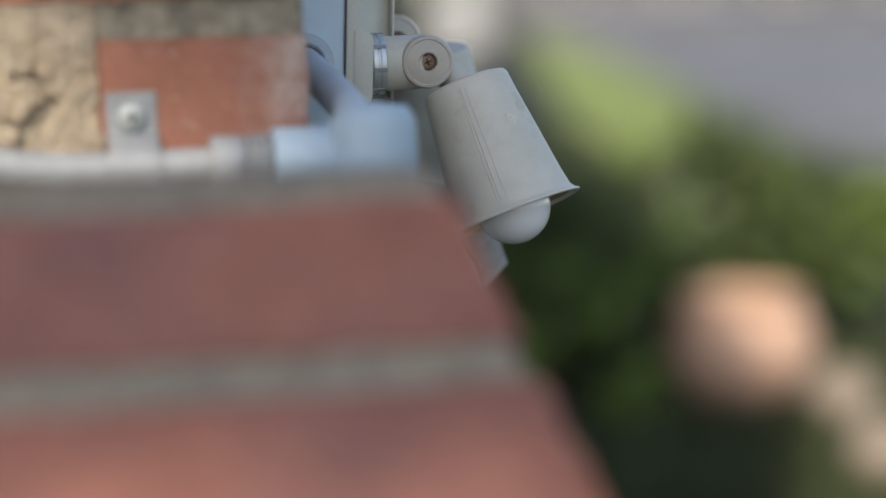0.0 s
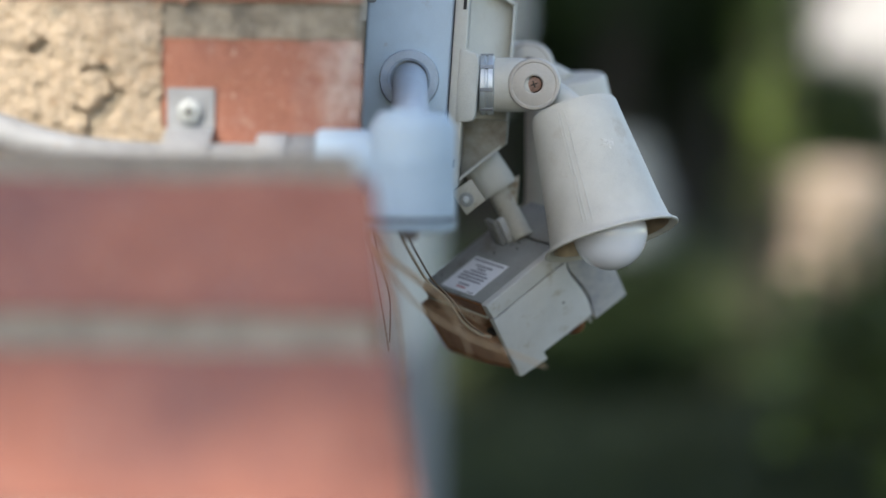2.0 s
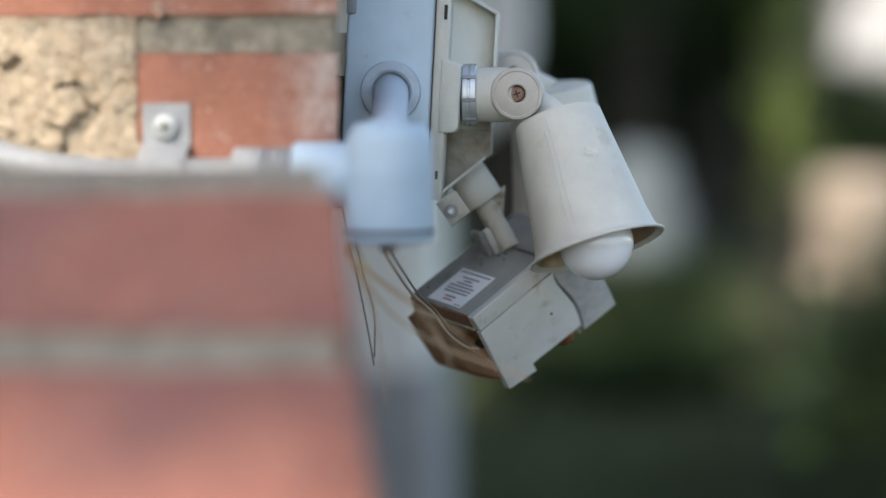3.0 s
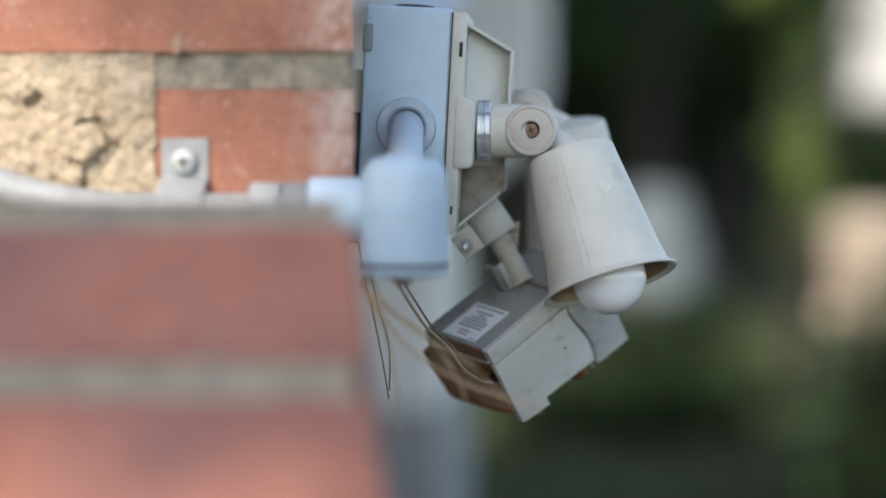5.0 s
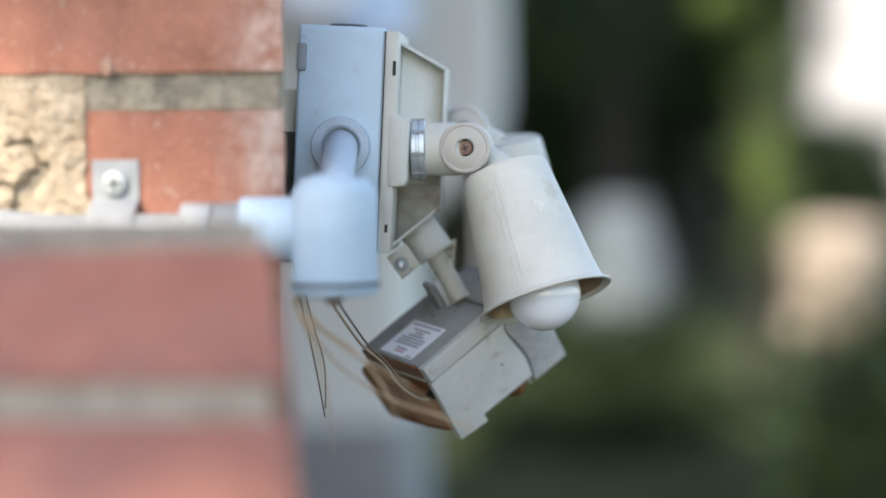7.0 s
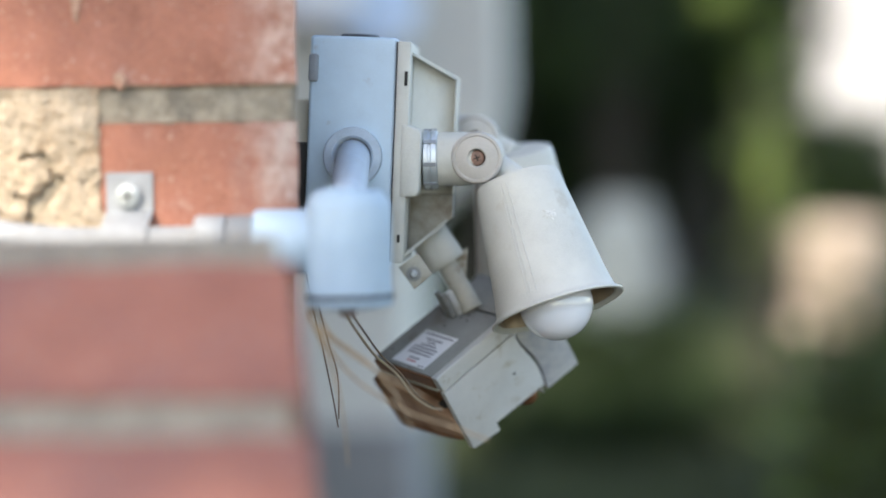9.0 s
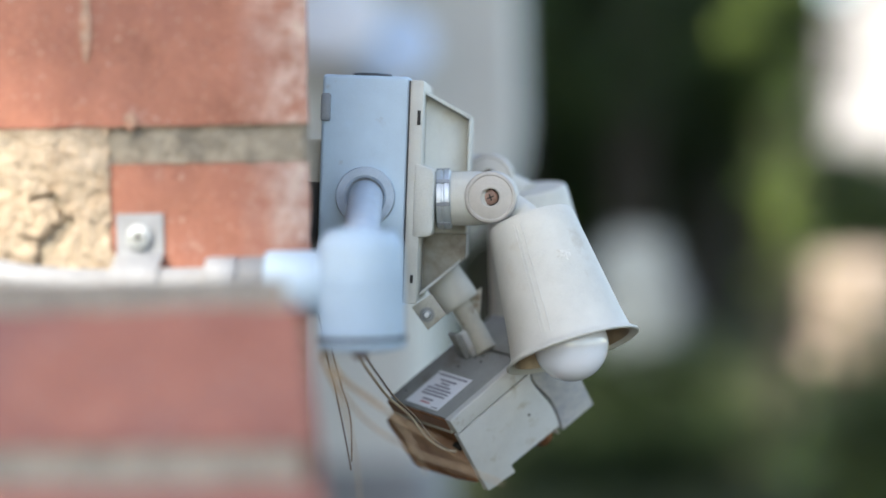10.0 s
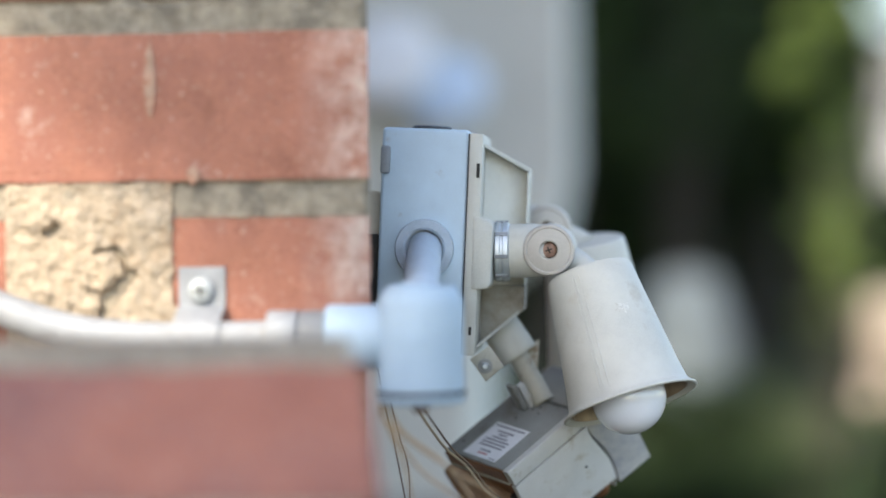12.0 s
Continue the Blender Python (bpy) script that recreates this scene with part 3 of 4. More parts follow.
def lamp_head(offset, lean, head):
    """One shade, hung at head, with its knuckle, locknut and bulb."""
    m = Matrix.Translation(offset)
    lean = Vector(lean).normalized()
    axis = along(head, Vector(head) + lean)
    shade = put("lamp_shade", lathe([(0, 0.0), (0.0205, 0.0), (0.0234, 0.0008), (0.0245, 0.0026), (0.0258, 0.014), (0.0290, 0.038), (0.0324, 0.064), (0.0342, 0.0735),
                                     (0.0362, 0.0762), (0.0380, 0.0772), (0.0382, 0.0782), (0.0372, 0.0787), (0.0350, 0.0776), (0.0330, 0.0740), (0.0315, 0.064),
                                     (0.0275, 0.038), (0.0242, 0.012), (0.018, 0.004), (0, 0.004)], 72), GREIGE, light, "tapered greige metal lamp shade", smooth=35, m=axis)
    for k in (-0.10, 0.0, 0.06):
        strip = bmesh.new()
        best = max(range(360), key=lambda d: (axis.to_3x3() @ Vector((math.cos(radians(d)), math.sin(radians(d)), 0))).dot(Vector((-0.35, -1, 0))))
        ang = radians(best) + k
        pts = [(0.02475 + (0.0340 - 0.0246) * (h - 0.0034) / 0.07, h) for h in (0.006, 0.03, 0.055, 0.072)]
        rows = [[strip.verts.new(((r + e) * math.cos(ang + s), (r + e) * math.sin(ang + s), h)) for s, e in ((-0.014, -0.0003), (0, 0.00003), (0.014, -0.0003))] for r, h in pts]
        for p, q in zip(rows, rows[1:]):
            for i in range(2):
                strip.faces.new((p[i], p[i + 1], q[i + 1], q[i]))
        put("seam", strip, GREIGE, shade, smooth=60, m=axis)
    put("lining", lathe([(0.0312, 0.0640), (0.0330, 0.0770), (0.0326, 0.0770), (0.0308, 0.0640)], 64, True), REFLECT, shade, "browned inner lining", smooth=35, m=axis)
    put("bulb", lathe([(0.010, 0.030)] + [(0.0208 * math.cos(radians(a)), 0.0745 + 0.0205 * math.sin(radians(a))) for a in range(-55, 90, 8)] + [(0, 0.0950)], 56),
        BULB, shade, "white opal bulb", smooth=60, m=axis)
    nut_at = m @ along((0.0556, 0.1490, -0.0212), (0.1, 0.1490, -0.0212))
    put("locknut", lathe([(0.0130, 0), (0.0156, 0), (0.0168, 0.0008), (0.0170, 0.0030), (0.0163, 0.0036), (0.0163, 0.0045), (0.0170, 0.0051), (0.0168, 0.0076), (0.0156, 0.0083), (0.0130, 0.0083)], 40),
              STEEL, shade, "zinc locknut", smooth=35, m=nut_at)
    for k in range(8):
        put("notch", block(0.0154, 0.0173, -0.0011, 0.0011, 0.0004, 0.0079, 0.0002), CONDUIT, shade, m=nut_at @ pose(0, 0, 0, 0, 0, k * 45 + 10))
    put("neck", lathe([(0, 0), (0.0145, 0), (0.0152, 0.0012), (0.0152, 0.015), (0.0146, 0.0205), (0.0120, 0.0225), (0, 0.0225)], 40), GREIGE, shade, smooth=40,
        m=m @ along((0.0636, 0.1490, -0.0212), (0.1, 0.1490, -0.0212)))
    put("knuckle", lathe([(0, 0), (0.0132, 0), (0.0145, 0.0012), (0.0145, 0.0150), (0.0135, 0.0165), (0, 0.0165)], 48), GREIGE, shade, smooth=40,
        m=m @ along((0.0870, 0.1640, -0.0205), (0.0870, 0.1, -0.0205)))
    put("pivot", lathe([(0, 0), (0.0136, 0), (0.0146, 0.0010), (0.0146, 0.0104), (0.0139, 0.0120), (0.0126, 0.0124), (0.0120, 0.0119), (0.0080, 0.0131), (0.0056, 0.0134), (0.0049, 0.0130), (0.0047, 0.0075), (0, 0.0075)], 56), PIVOT, shade, smooth=35,
        m=m @ along((0.0862, 0.1450, -0.0208), (0.0862, 0.1, -0.0208)))
    # black disc that paints the shade inside the screw hole
    put("screw_recess", lathe([(0, 0), (0.0056, 0), (0.0056, 0.0006), (0, 0.0006)], 28), DARK, shade, m=m @ along((0.0862, 0.1372, -0.0208), (0.0862, 0.1, -0.0208)))
    put("screw", lathe([(0, 0), (0.0042, 0), (0.0042, 0.0012), (0.0030, 0.0020), (0, 0.0021)], 24), SCREW, shade, smooth=40,
        m=m @ along((0.0862, 0.1362, -0.0208), (0.0862, 0.1, -0.0208)))
    for a in (20, 110):
        put("screw_slot", block(-0.0020, 0.0020, -0.0004, 0.0004, 0.0, 0.0004), DARK, shade, m=m @ along((0.0862, 0.1341, -0.0208), (0.0862, 0.1, -0.0208)) @ pose(0, 0, 0, 0, 0, a))
    end = Vector(head) + lean * 0.004
    put("stem", tube([m @ Vector((0.0900, 0.1560, -0.0220)), (m @ Vector((0.0990, 0.1560, -0.0255)) + end) / 2, end], 0.0082, 20), GREIGE, shade, smooth=60)
    return shade


near_head = lamp_head((0, 0, 0), AX, TOP)


def paint_chip():
    """A pale scuff that lies on the shade's curved side."""
    axis = along(TOP, TOP + AX)
    rng = random.Random(8)
    best = max(range(360), key=lambda d: (axis.to_3x3() @ Vector((math.cos(radians(d)), math.sin(radians(d)), 0))).dot(Vector((0.46, -1, 0))))
    bm = bmesh.new()

    def on(da, h):
        r = 0.0247 + 0.0094 * (h - 0.0034) / 0.07 + 0.00025
        return bm.verts.new((r * math.cos(radians(best) + da / r), r * math.sin(radians(best) + da / r), h))
    mid = on(0, 0.0305)
    rim = []
    for k in range(22):
        q = 0.0052 * (0.35 + 0.85 * rng.random())
        rim.append(on(q * math.cos(k * 2 * math.pi / 22), 0.0305 + 0.75 * q * math.sin(k * 2 * math.pi / 22)))
    for k in range(22):
        bm.faces.new((mid, rim[k], rim[(k + 1) % 22]))
    put("paint_chip", bm, SCUFF, near_head, "pale scuffed paint", m=axis)


paint_chip()
lamp_head((-0.0035, 0.075, 0.0110), (0.011, 0.012, -0.073), (0.1045, 0.2260, -0.0165))

# movement sensor: its own frame u (long side), v (down the near face), w (back, a little askew)
U = Vector((0.7250, 0.3681, 0.5821)).normalized()
V = Vector((0.3512, 0.5294, -0.7722))
V = (V - U * V.dot(U)).normalized()
W = U.cross(V).normalized()
W = (W if W.y > 0 else -W) - 0.17 * U
SM = Matrix.Translation((0.0612, 0.1344, -0.1449)) @ Matrix((U, V, W)).transposed().to_4x4()


def uvw(u0, u1, v0, v1, w0, w1, bevel=0.0006):
    return block(u0, u1, v0, v1, w0, w1, bevel)


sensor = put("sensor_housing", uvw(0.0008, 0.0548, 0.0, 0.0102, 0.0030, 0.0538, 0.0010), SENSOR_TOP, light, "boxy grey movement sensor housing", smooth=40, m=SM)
put("edge_lip", prism([(0.0, 0.0), (0.0, 0.0042), (0.0095, 0.0042), (0.0098, -0.0014), (0.0008, -0.0004)], 0.0, 0.0556, "x", 0.0004), SENSOR_GREY, sensor, smooth=40, m=SM)
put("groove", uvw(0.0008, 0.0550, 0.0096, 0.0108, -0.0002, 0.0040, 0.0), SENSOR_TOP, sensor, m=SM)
put("end_wall", uvw(-0.0004, 0.0010, 0.0010, 0.0090, 0.0042, 0.0532, 0.0003), AMBER, sensor, "rust-brown end of the housing", m=SM)
put("end_strip", uvw(-0.0006, 0.0014, 0.0091, 0.0112, 0.0036, 0.0536, 0.0003), GREIGE_DIRTY, sensor, smooth=40, m=SM)


def front_plate():
    """Grey front with a notched foot and a wavy edge towards the flap."""
    pts = [(-0.0004, 0.0108), (-0.0008, 0.0553), (0.0002, 0.0562), (0.0192, 0.0585), (0.0191, 0.0527), (0.0567, 0.0545)]
    for k in range(1, 12):
        t = k / 12
        pts.append((0.0567 - 0.0010 * t + 0.0017 * math.sin(t * math.pi * 1.7), 0.0545 - 0.0437 * t))
    pts.append((0.0558, 0.0108))
    return prism(pts, -0.0014, 0.0024, "z", 0.0004)


put("front_plate", front_plate(), SENSOR_GREY, sensor, "flat grey front plate with a notched foot", smooth=40, m=SM)


def flap():
    """Grey end block of the sensor, parted from the plate by a dark wavy gap."""
    pts = [(0.0822, 0.0), (0.0823, 0.0598), (0.0578, 0.0591)]
    for k in range(1, 12):
        t = k / 12
        pts.append((0.0576 - 0.0008 * t + 0.0017 * math.sin(t * math.pi * 1.7) + 0.0016 * math.sin(t * math.pi) ** 2, 0.0591 - 0.0483 * t))
    pts += [(0.0566, 0.0100), (0.0562, 0.0)]
    return prism(pts, -0.0010, 0.0030, "z", 0.0004)


put("side_flap", flap(), FLAP_GREY, sensor, "violet-grey smudged end flap", smooth=40, m=SM)
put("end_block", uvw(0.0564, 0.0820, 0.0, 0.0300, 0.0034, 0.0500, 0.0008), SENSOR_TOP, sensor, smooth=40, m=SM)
# black filler stands for the shade in the wavy gap
put("gap_filler", uvw(0.0540, 0.0600, 0.0030, 0.0500, 0.0036, 0.0200, 0.0), DARK, sensor, m=SM)
# brown detector lens under the housing, seen at its end
put("lens", prism([(0.0114, 0.0040), (0.0114, 0.0530), (0.0200, 0.0585), (0.0480, 0.0560), (0.0500, 0.0240), (0.0480, 0.0040)], 0.0060, 0.0540, "x", 0.0012), AMBER, sensor, "brown tinted sensor lens", smooth=40, m=SM)
put("lens_frame", prism([(0.0350, 0.0028), (0.0150, 0.0590), (0.0170, 0.0612), (0.0215, 0.0620), (0.0525, 0.0590), (0.0545, 0.0560), (0.0530, 0.0236), (0.0486, 0.0028)], -0.0012, 0.0066, "x", 0.0009), LENS_TAN, sensor, "tan brown lens frame", smooth=40, m=SM)
put("lens_lip", prism([(0.0160, 0.0596), (0.0172, 0.0616), (0.0218, 0.0624), (0.0530, 0.0592), (0.0550, 0.0560), (0.0534, 0.0236), (0.0490, 0.0026), (0.0476, 0.0026), (0.0516, 0.0236), (0.0528, 0.0556), (0.0515, 0.0578), (0.0220, 0.0606)], -0.0022, -0.0010, "x", 0.0002), AMBER, sensor, smooth=40, m=SM)
put("cable_gland", lathe([(0, 0), (0.0030, 0), (0.0034, 0.0010), (0.0028, 0.0032), (0, 0.0034)], 20), DARK, sensor, "black cable gland", smooth=40, m=SM @ along((0.0064, 0.0300, 0.0150), (-1, 0.0300, 0.0150)))
put("lens_dome", lathe([(0, 0), (0.0078, 0.0), (0.0074, 0.0040), (0.0054, 0.0072), (0.0026, 0.0086), (0, 0.0089)], 28), AMBER, sensor, "reddish brown lens dome", smooth=60, m=SM @ along((0.0490, 0.0500, 0.0085), (0.0490, 0.5, 0.0085)) @ Matrix.Scale(1.75, 4, (0, 0, 1)))
put("dome_edge", uvw(0.0566, 0.0576, 0.0545, 0.0630, 0.0035, 0.0100, 0.0004), SENSOR_GREY, sensor, smooth=40, m=SM)
put("label", uvw(0.0036, 0.0310, -0.0004, -0.0001, 0.0140, 0.0408, 0.0), PAPER, sensor, "white paper label with unreadable print", m=SM)
for k, wide in enumerate((0.0116, 0.0066, 0.0034, 0.0062, 0.0096, 0.0096, 0.0092, 0.0042, 0.0036)):
    at = 0.0292 - k * 0.0024 - (0.0014 if k else 0) - (0.0014 if k > 6 else 0)
    put("print_bar", uvw(at - 0.0011, at, -0.0006, -0.0005, 0.0274 - wide, 0.0274 + wide, 0.0), INK_RED if k == 8 else INK, sensor, m=SM)
put("print_bar", uvw(0.0044, 0.0050, -0.0006, -0.0005, 0.0150, 0.0200, 0.0), INK, sensor, m=SM)
put("dot", lathe([(0, 0), (0.0008, 0), (0.0006, 0.0004), (0, 0.0004)], 12), DARK, sensor, m=SM @ along((0.0430, 0.0333, -0.0014), (0.0430, 0.0333, -1)))
for u, w in ((0.0470, 0.0290), (0.0500, 0.0255), (0.0455, 0.0225), (0.0105, 0.0480), (0.0375, 0.0330)):
    put("dot", lathe([(0, 0), (0.0006, 0), (0.0005, 0.0003), (0, 0.0003)], 10), DARK, sensor, m=SM @ along((u, 0.0, w), (u, -1, w)))
# bracket beside the arm's foot
# dark piece put in for the shadow along the bracket's left edge
put("top_bracket", uvw(0.0440, 0.0466, -0.0185, 0.0, 0.0320, 0.0390, 0.0004), SENSOR_TOP, sensor, smooth=40, m=SM)
put("top_bracket", uvw(0.0468, 0.0506, -0.0180, 0.0, 0.0300, 0.0330, 0.0005), SENSOR_GREY, sensor, smooth=40, m=SM)
# socket and arm from the cover plate to the sensor
put("sensor_socket", lathe([(0, 0), (0.0116, 0.0), (0.0118, 0.0180), (0.0116, 0.0232), (0.0106, 0.0244), (0, 0.0246)], 40), GREIGE, light, smooth=40,
    m=along((0.0534, 0.1800, -0.0622), (0.0668, 0.1800, -0.0823)))
put("arm_web", prism([(0.0000, -0.0012), (0.0150, -0.0012), (0.0040, 0.0130), (0.0000, 0.0130)], -0.0012, 0.0012, "y", 0.0004), GREIGE_DIRTY, light, smooth=40,
    m=along((0.0668, 0.1810, -0.0823), (0.0802, 0.1810, -0.1024)))
put("sensor_arm", tube([(0.0638, 0.1800, -0.0780), (0.0655, 0.1800, -0.0815), (0.0815, 0.1732, -0.1091)], 0.0062, 24), GREIGE_DIRTY, light, "grimy greige sensor arm", smooth=60)

# thin twin wires that hang loose from the elbow to the sensor
put("wire", tube([(0.0150, 0.0300, -0.0860), (0.0186, 0.0600, -0.1019), (0.0244, 0.0900, -0.1180), (0.0294, 0.1150, -0.1297), (0.0395, 0.1250, -0.1403), (0.0481, 0.1320, -0.1534), (0.0568, 0.1420, -0.1614), (0.0640, 0.1480, -0.1638)], 0.00075, 8), WIRE_PALE, light, "thin pale brown wire", smooth=60)
put("wire", tube([(0.0180, 0.0300, -0.0860), (0.0218, 0.0600, -0.1015), (0.0272, 0.0900, -0.1166), (0.0324, 0.1150, -0.1292), (0.0423, 0.1250, -0.1407), (0.0504, 0.1320, -0.1530), (0.0577, 0.1420, -0.1606), (0.0630, 0.1480, -0.1645)], 0.00055, 8), WIRE, light, "thin brown wire", smooth=60)
put("wire", tube([(-0.0060, 0.0900, -0.0800), (-0.0022, 0.0900, -0.1014), (0.0027, 0.0900, -0.1231), (0.0075, 0.0900, -0.1484), (0.0103, 0.0900, -0.1657)], 0.00045, 8), WIRE, light, "thin brown wire", smooth=60)
put("wire", tube([(-0.0030, 0.0900, -0.0800), (0.0014, 0.0900, -0.1014), (0.0058, 0.0900, -0.1195), (0.0105, 0.0900, -0.1376), (0.0106, 0.0900, -0.1611)], 0.00045, 8), WIRE, light, "thin brown wire", smooth=60)

# ---------------------------------------------------------------- conduit, elbow and strap
conduit = thing("conduit", "grey metal conduit with pale blue inspection elbow along the brick", "conduit", (-0.05, -0.012, -0.056))
CZ, CY = -0.0600, -0.0125
put("pipe", tube([(-0.75, CY, 0.060), (-0.40, CY, 0.020), (-0.22, CY, -0.030), (-0.175, CY, -0.0465), (-0.145, CY, -0.0555), (-0.110, CY, -0.0597), (-0.070, CY, CZ), (-0.015, CY, CZ)],
              0.0085, 24), CONDUIT, conduit, smooth=60)
cx = Matrix.Translation((0, CY, CZ)) @ Matrix.Rotation(radians(90), 4, "Y")
put("coupling", lathe([(0.0085, -0.0470), (0.0130, -0.0470), (0.0135, -0.0462), (0.0135, -0.0325), (0.0130, -0.0318), (0.0085, -0.0318)], 32), CONDUIT, conduit, smooth=40, m=cx)
for x in (-0.0300, -0.0262, -0.0224):
    put("gland_ring", lathe([(0.0085, x), (0.0132, x), (0.0135, x + 0.0012), (0.0132, x + 0.0026), (0.0085, x + 0.0026)], 32), CONDUIT, conduit, smooth=40, m=cx)
put("socket", lathe([(0.008, -0.0180), (0.0152, -0.0180), (0.0160, -0.0170), (0.0158, 0.0140), (0.008, 0.0140)], 40), ELBOW_PAINT, conduit, "pale blue elbow socket", smooth=40, m=cx)
EX, EY = 0.0287, -0.0215
elbow = put("elbow_body", lathe([(0, -0.0350), (0.0150, -0.0350), (0.0164, -0.0357), (0.0196, -0.0408), (0.0203, -0.0425), (0.0206, -0.0600), (0.0209, -0.0603), (0.0209, -0.0610), (0.0205, -0.0614),
                                 (0.0207, -0.0850), (0, -0.0850)], 56), ELBOW_PAINT, conduit, "pale blue cylindrical inspection elbow", smooth=30, m=pose(EX, EY, 0))
put("gasket", lathe([(0.018, -0.0851), (0.0213, -0.0853), (0.0218, -0.0862), (0.0214, -0.0872), (0.018, -0.0873)], 56), RUBBER, elbow, "dark rubber gasket", smooth=60, m=pose(EX, EY, 0))
put("cap", lathe([(0, -0.0874), (0.0211, -0.0874), (0.0212, -0.0890), (0.0203, -0.0910), (0.0150, -0.0922), (0, -0.0925)], 56), ELBOW_PAINT, elbow, smooth=40, m=pose(EX, EY, 0))
put("cap_screw", lathe([(0, -0.0924), (0.0046, -0.0924), (0.0044, -0.0945), (0.0030, -0.0962), (0, -0.0965)], 6), SCREW, elbow, "rusty cap screw", smooth=20, m=pose(EX - 0.001, EY, 0))
put("raised_mark", block(-0.0105, -0.0040, -0.004, 0.004, -0.0352, -0.0335, 0.0006), ELBOW_PAINT, elbow, smooth=40, m=pose(EX, EY, 0))
put("raised_mark", block(-0.0020, 0.0045, -0.004, 0.004, -0.0352, -0.0335, 0.0006), ELBOW_PAINT, elbow, smooth=40, m=pose(EX, EY, 0))
put("top_hole", lathe([(0, 0), (0.0016, 0), (0.0016, 0.0003), (0, 0.0003)], 16), DARK, elbow, m=pose(EX + 0.0130, EY - 0.004, -0.0349))
put("branch_pipe", tube([(EX - 0.0010, -0.004, -0.0480), (0.0250, 0.020, -0.0400), (0.0215, 0.070, -0.0292), (0.0175, 0.1300, -0.0190)], 0.0094, 28), PIPE_PAINT, conduit, smooth=60)

strap = thing("conduit_strap", "flat galvanised strap screwed over the conduit on the brick", "pipe clip", (-0.082, 0.0, -0.04))


def strap_mesh():
    bm = bmesh.new()
    prof = [(-0.0016, -0.0250), (-0.0016, -0.0440)]
    for a in range(70, -100, -12):
        prof.append((CY - 0.0100 * math.cos(radians(a)), CZ + 0.0100 * math.sin(radians(a))))
    rows = []
    for x in (-0.0938, -0.0934, -0.0706, -0.0702):
        rows.append([bm.verts.new((x, y + (0.0004 if x in (-0.0938, -0.0702) else 0), z)) for y, z in prof])
    for p, q in zip(rows, rows[1:]):
        for i in range(len(prof) - 1):
            bm.faces.new((p[i], p[i + 1], q[i + 1], q[i]))
    bmesh.ops.recalc_face_normals(bm, faces=bm.faces)
    bmesh.ops.solidify(bm, geom=bm.faces[:], thickness=0.0014)
    return bm


put("plate", strap_mesh(), CONDUIT, strap, smooth=30)
put("screw", lathe([(0, 0), (0.0064, 0), (0.0064, 0.0010), (0.0052, 0.0026), (0.0026, 0.0034), (0, 0.0035)], 28), DULL_ZINC, strap, "zinc cross-head screw", smooth=40,
    m=along((-0.0822, -0.0028, -0.0365), (-0.0822, -1, -0.0365)))
for a in (8, 98):
    put("screw_slot", block(-0.0034, 0.0034, -0.0006, 0.0006, 0.0, 0.0003), DARK, strap, m=along((-0.0822, -0.0062, -0.0365), (-0.0822, -1, -0.0365)) @ pose(0, 0, 0, 0, 0, a))

# dry needles caught under the elbow
NEEDLES = [[(0.0090, -0.0925), (0.0099, -0.0993), (0.0189, -0.1206), (0.0237, -0.1450), (0.0255, -0.1705)], [(0.0090, -0.0925), (0.0099, -0.0993), (0.0291, -0.1156), (0.0492, -0.1288), (0.0634, -0.1369)],
           [(0.0095, -0.0925), (0.0109, -0.1014), (0.0290, -0.1267), (0.0552, -0.1440), (0.0774, -0.1521), (0.0945, -0.1591)], [(0.0110, -0.0925), (0.0190, -0.1064), (0.0372, -0.1207), (0.0512, -0.1389), (0.0572, -0.1541)]]
for k, pts in enumerate(NEEDLES):
    bm = tube([(x, -0.0215 + 0.0015 * k + 0.002 * i, z) for i, (x, z) in enumerate(pts)], 0.0009, 6, 0.5)
    tagged(part("dry_needle", bm, NEEDLE, smooth=60), "thin tan dry pine needle hanging under the elbow", "pine needle", "needles under the elbow")

# ---------------------------------------------------------------- garden behind
GROUND = -1.2
ground = tagged(part("ground", rough(lathe([(0, GROUND), (2, GROUND), (8, GROUND), (20, GROUND), (60, GROUND), (400, GROUND), (3000, GROUND)], 64), 0.0, 1), LAWN), "garden ground with thin grass, coloured dark for shade", "ground", kind="structure")


def spot(yaw, r, z=GROUND):
    return (0.1 + r * math.sin(radians(yaw)), -0.97 + r * math.cos(radians(yaw)), z)


def leaves(rng, centre, radii, count, size):
    """Folded leaves spread over the outer part of an ellipsoid."""
    verts, faces = [], []
    for _ in range(count):
        d = Vector((rng.gauss(0, 1), rng.gauss(0, 1), rng.gauss(0, 1))).normalized() * (0.45 + 0.6 * rng.random() ** 0.6)
        lump = 1 + 0.35 * noise.noise(d * 2.3 + Vector(centre))
        p = Vector(centre) + Vector((d.x * radii[0], d.y * radii[1], d.z * radii[2])) * lump
        a = Vector((rng.gauss(0, 1), rng.gauss(0, 1), rng.gauss(0, 0.7))).normalized()
        b = a.cross(Vector((rng.gauss(0, 1), rng.gauss(0, 1), rng.gauss(0, 1)))).normalized()
        n = a.cross(b) * 0.15
        s = size * (0.6 + 0.8 * rng.random())
        k = len(verts)
        verts += [p, p + (a * 0.5 + b * 0.28 + n) * s, p + a * s, p + (a * 0.5 - b * 0.28 + n) * s]
        faces += [(k, k + 1, k + 2), (k, k + 2, k + 3)]
    return verts, faces


def crown(name, clumps, rng, material, parent, label=""):
    verts, faces = [], []
    for centre, radii, count, size in clumps:
        v, f = leaves(rng, centre, radii, count, size)
        k = len(verts)
        verts += v
        faces += [tuple(i + k for i in t) for t in f]
    me = bpy.data.meshes.new(name)
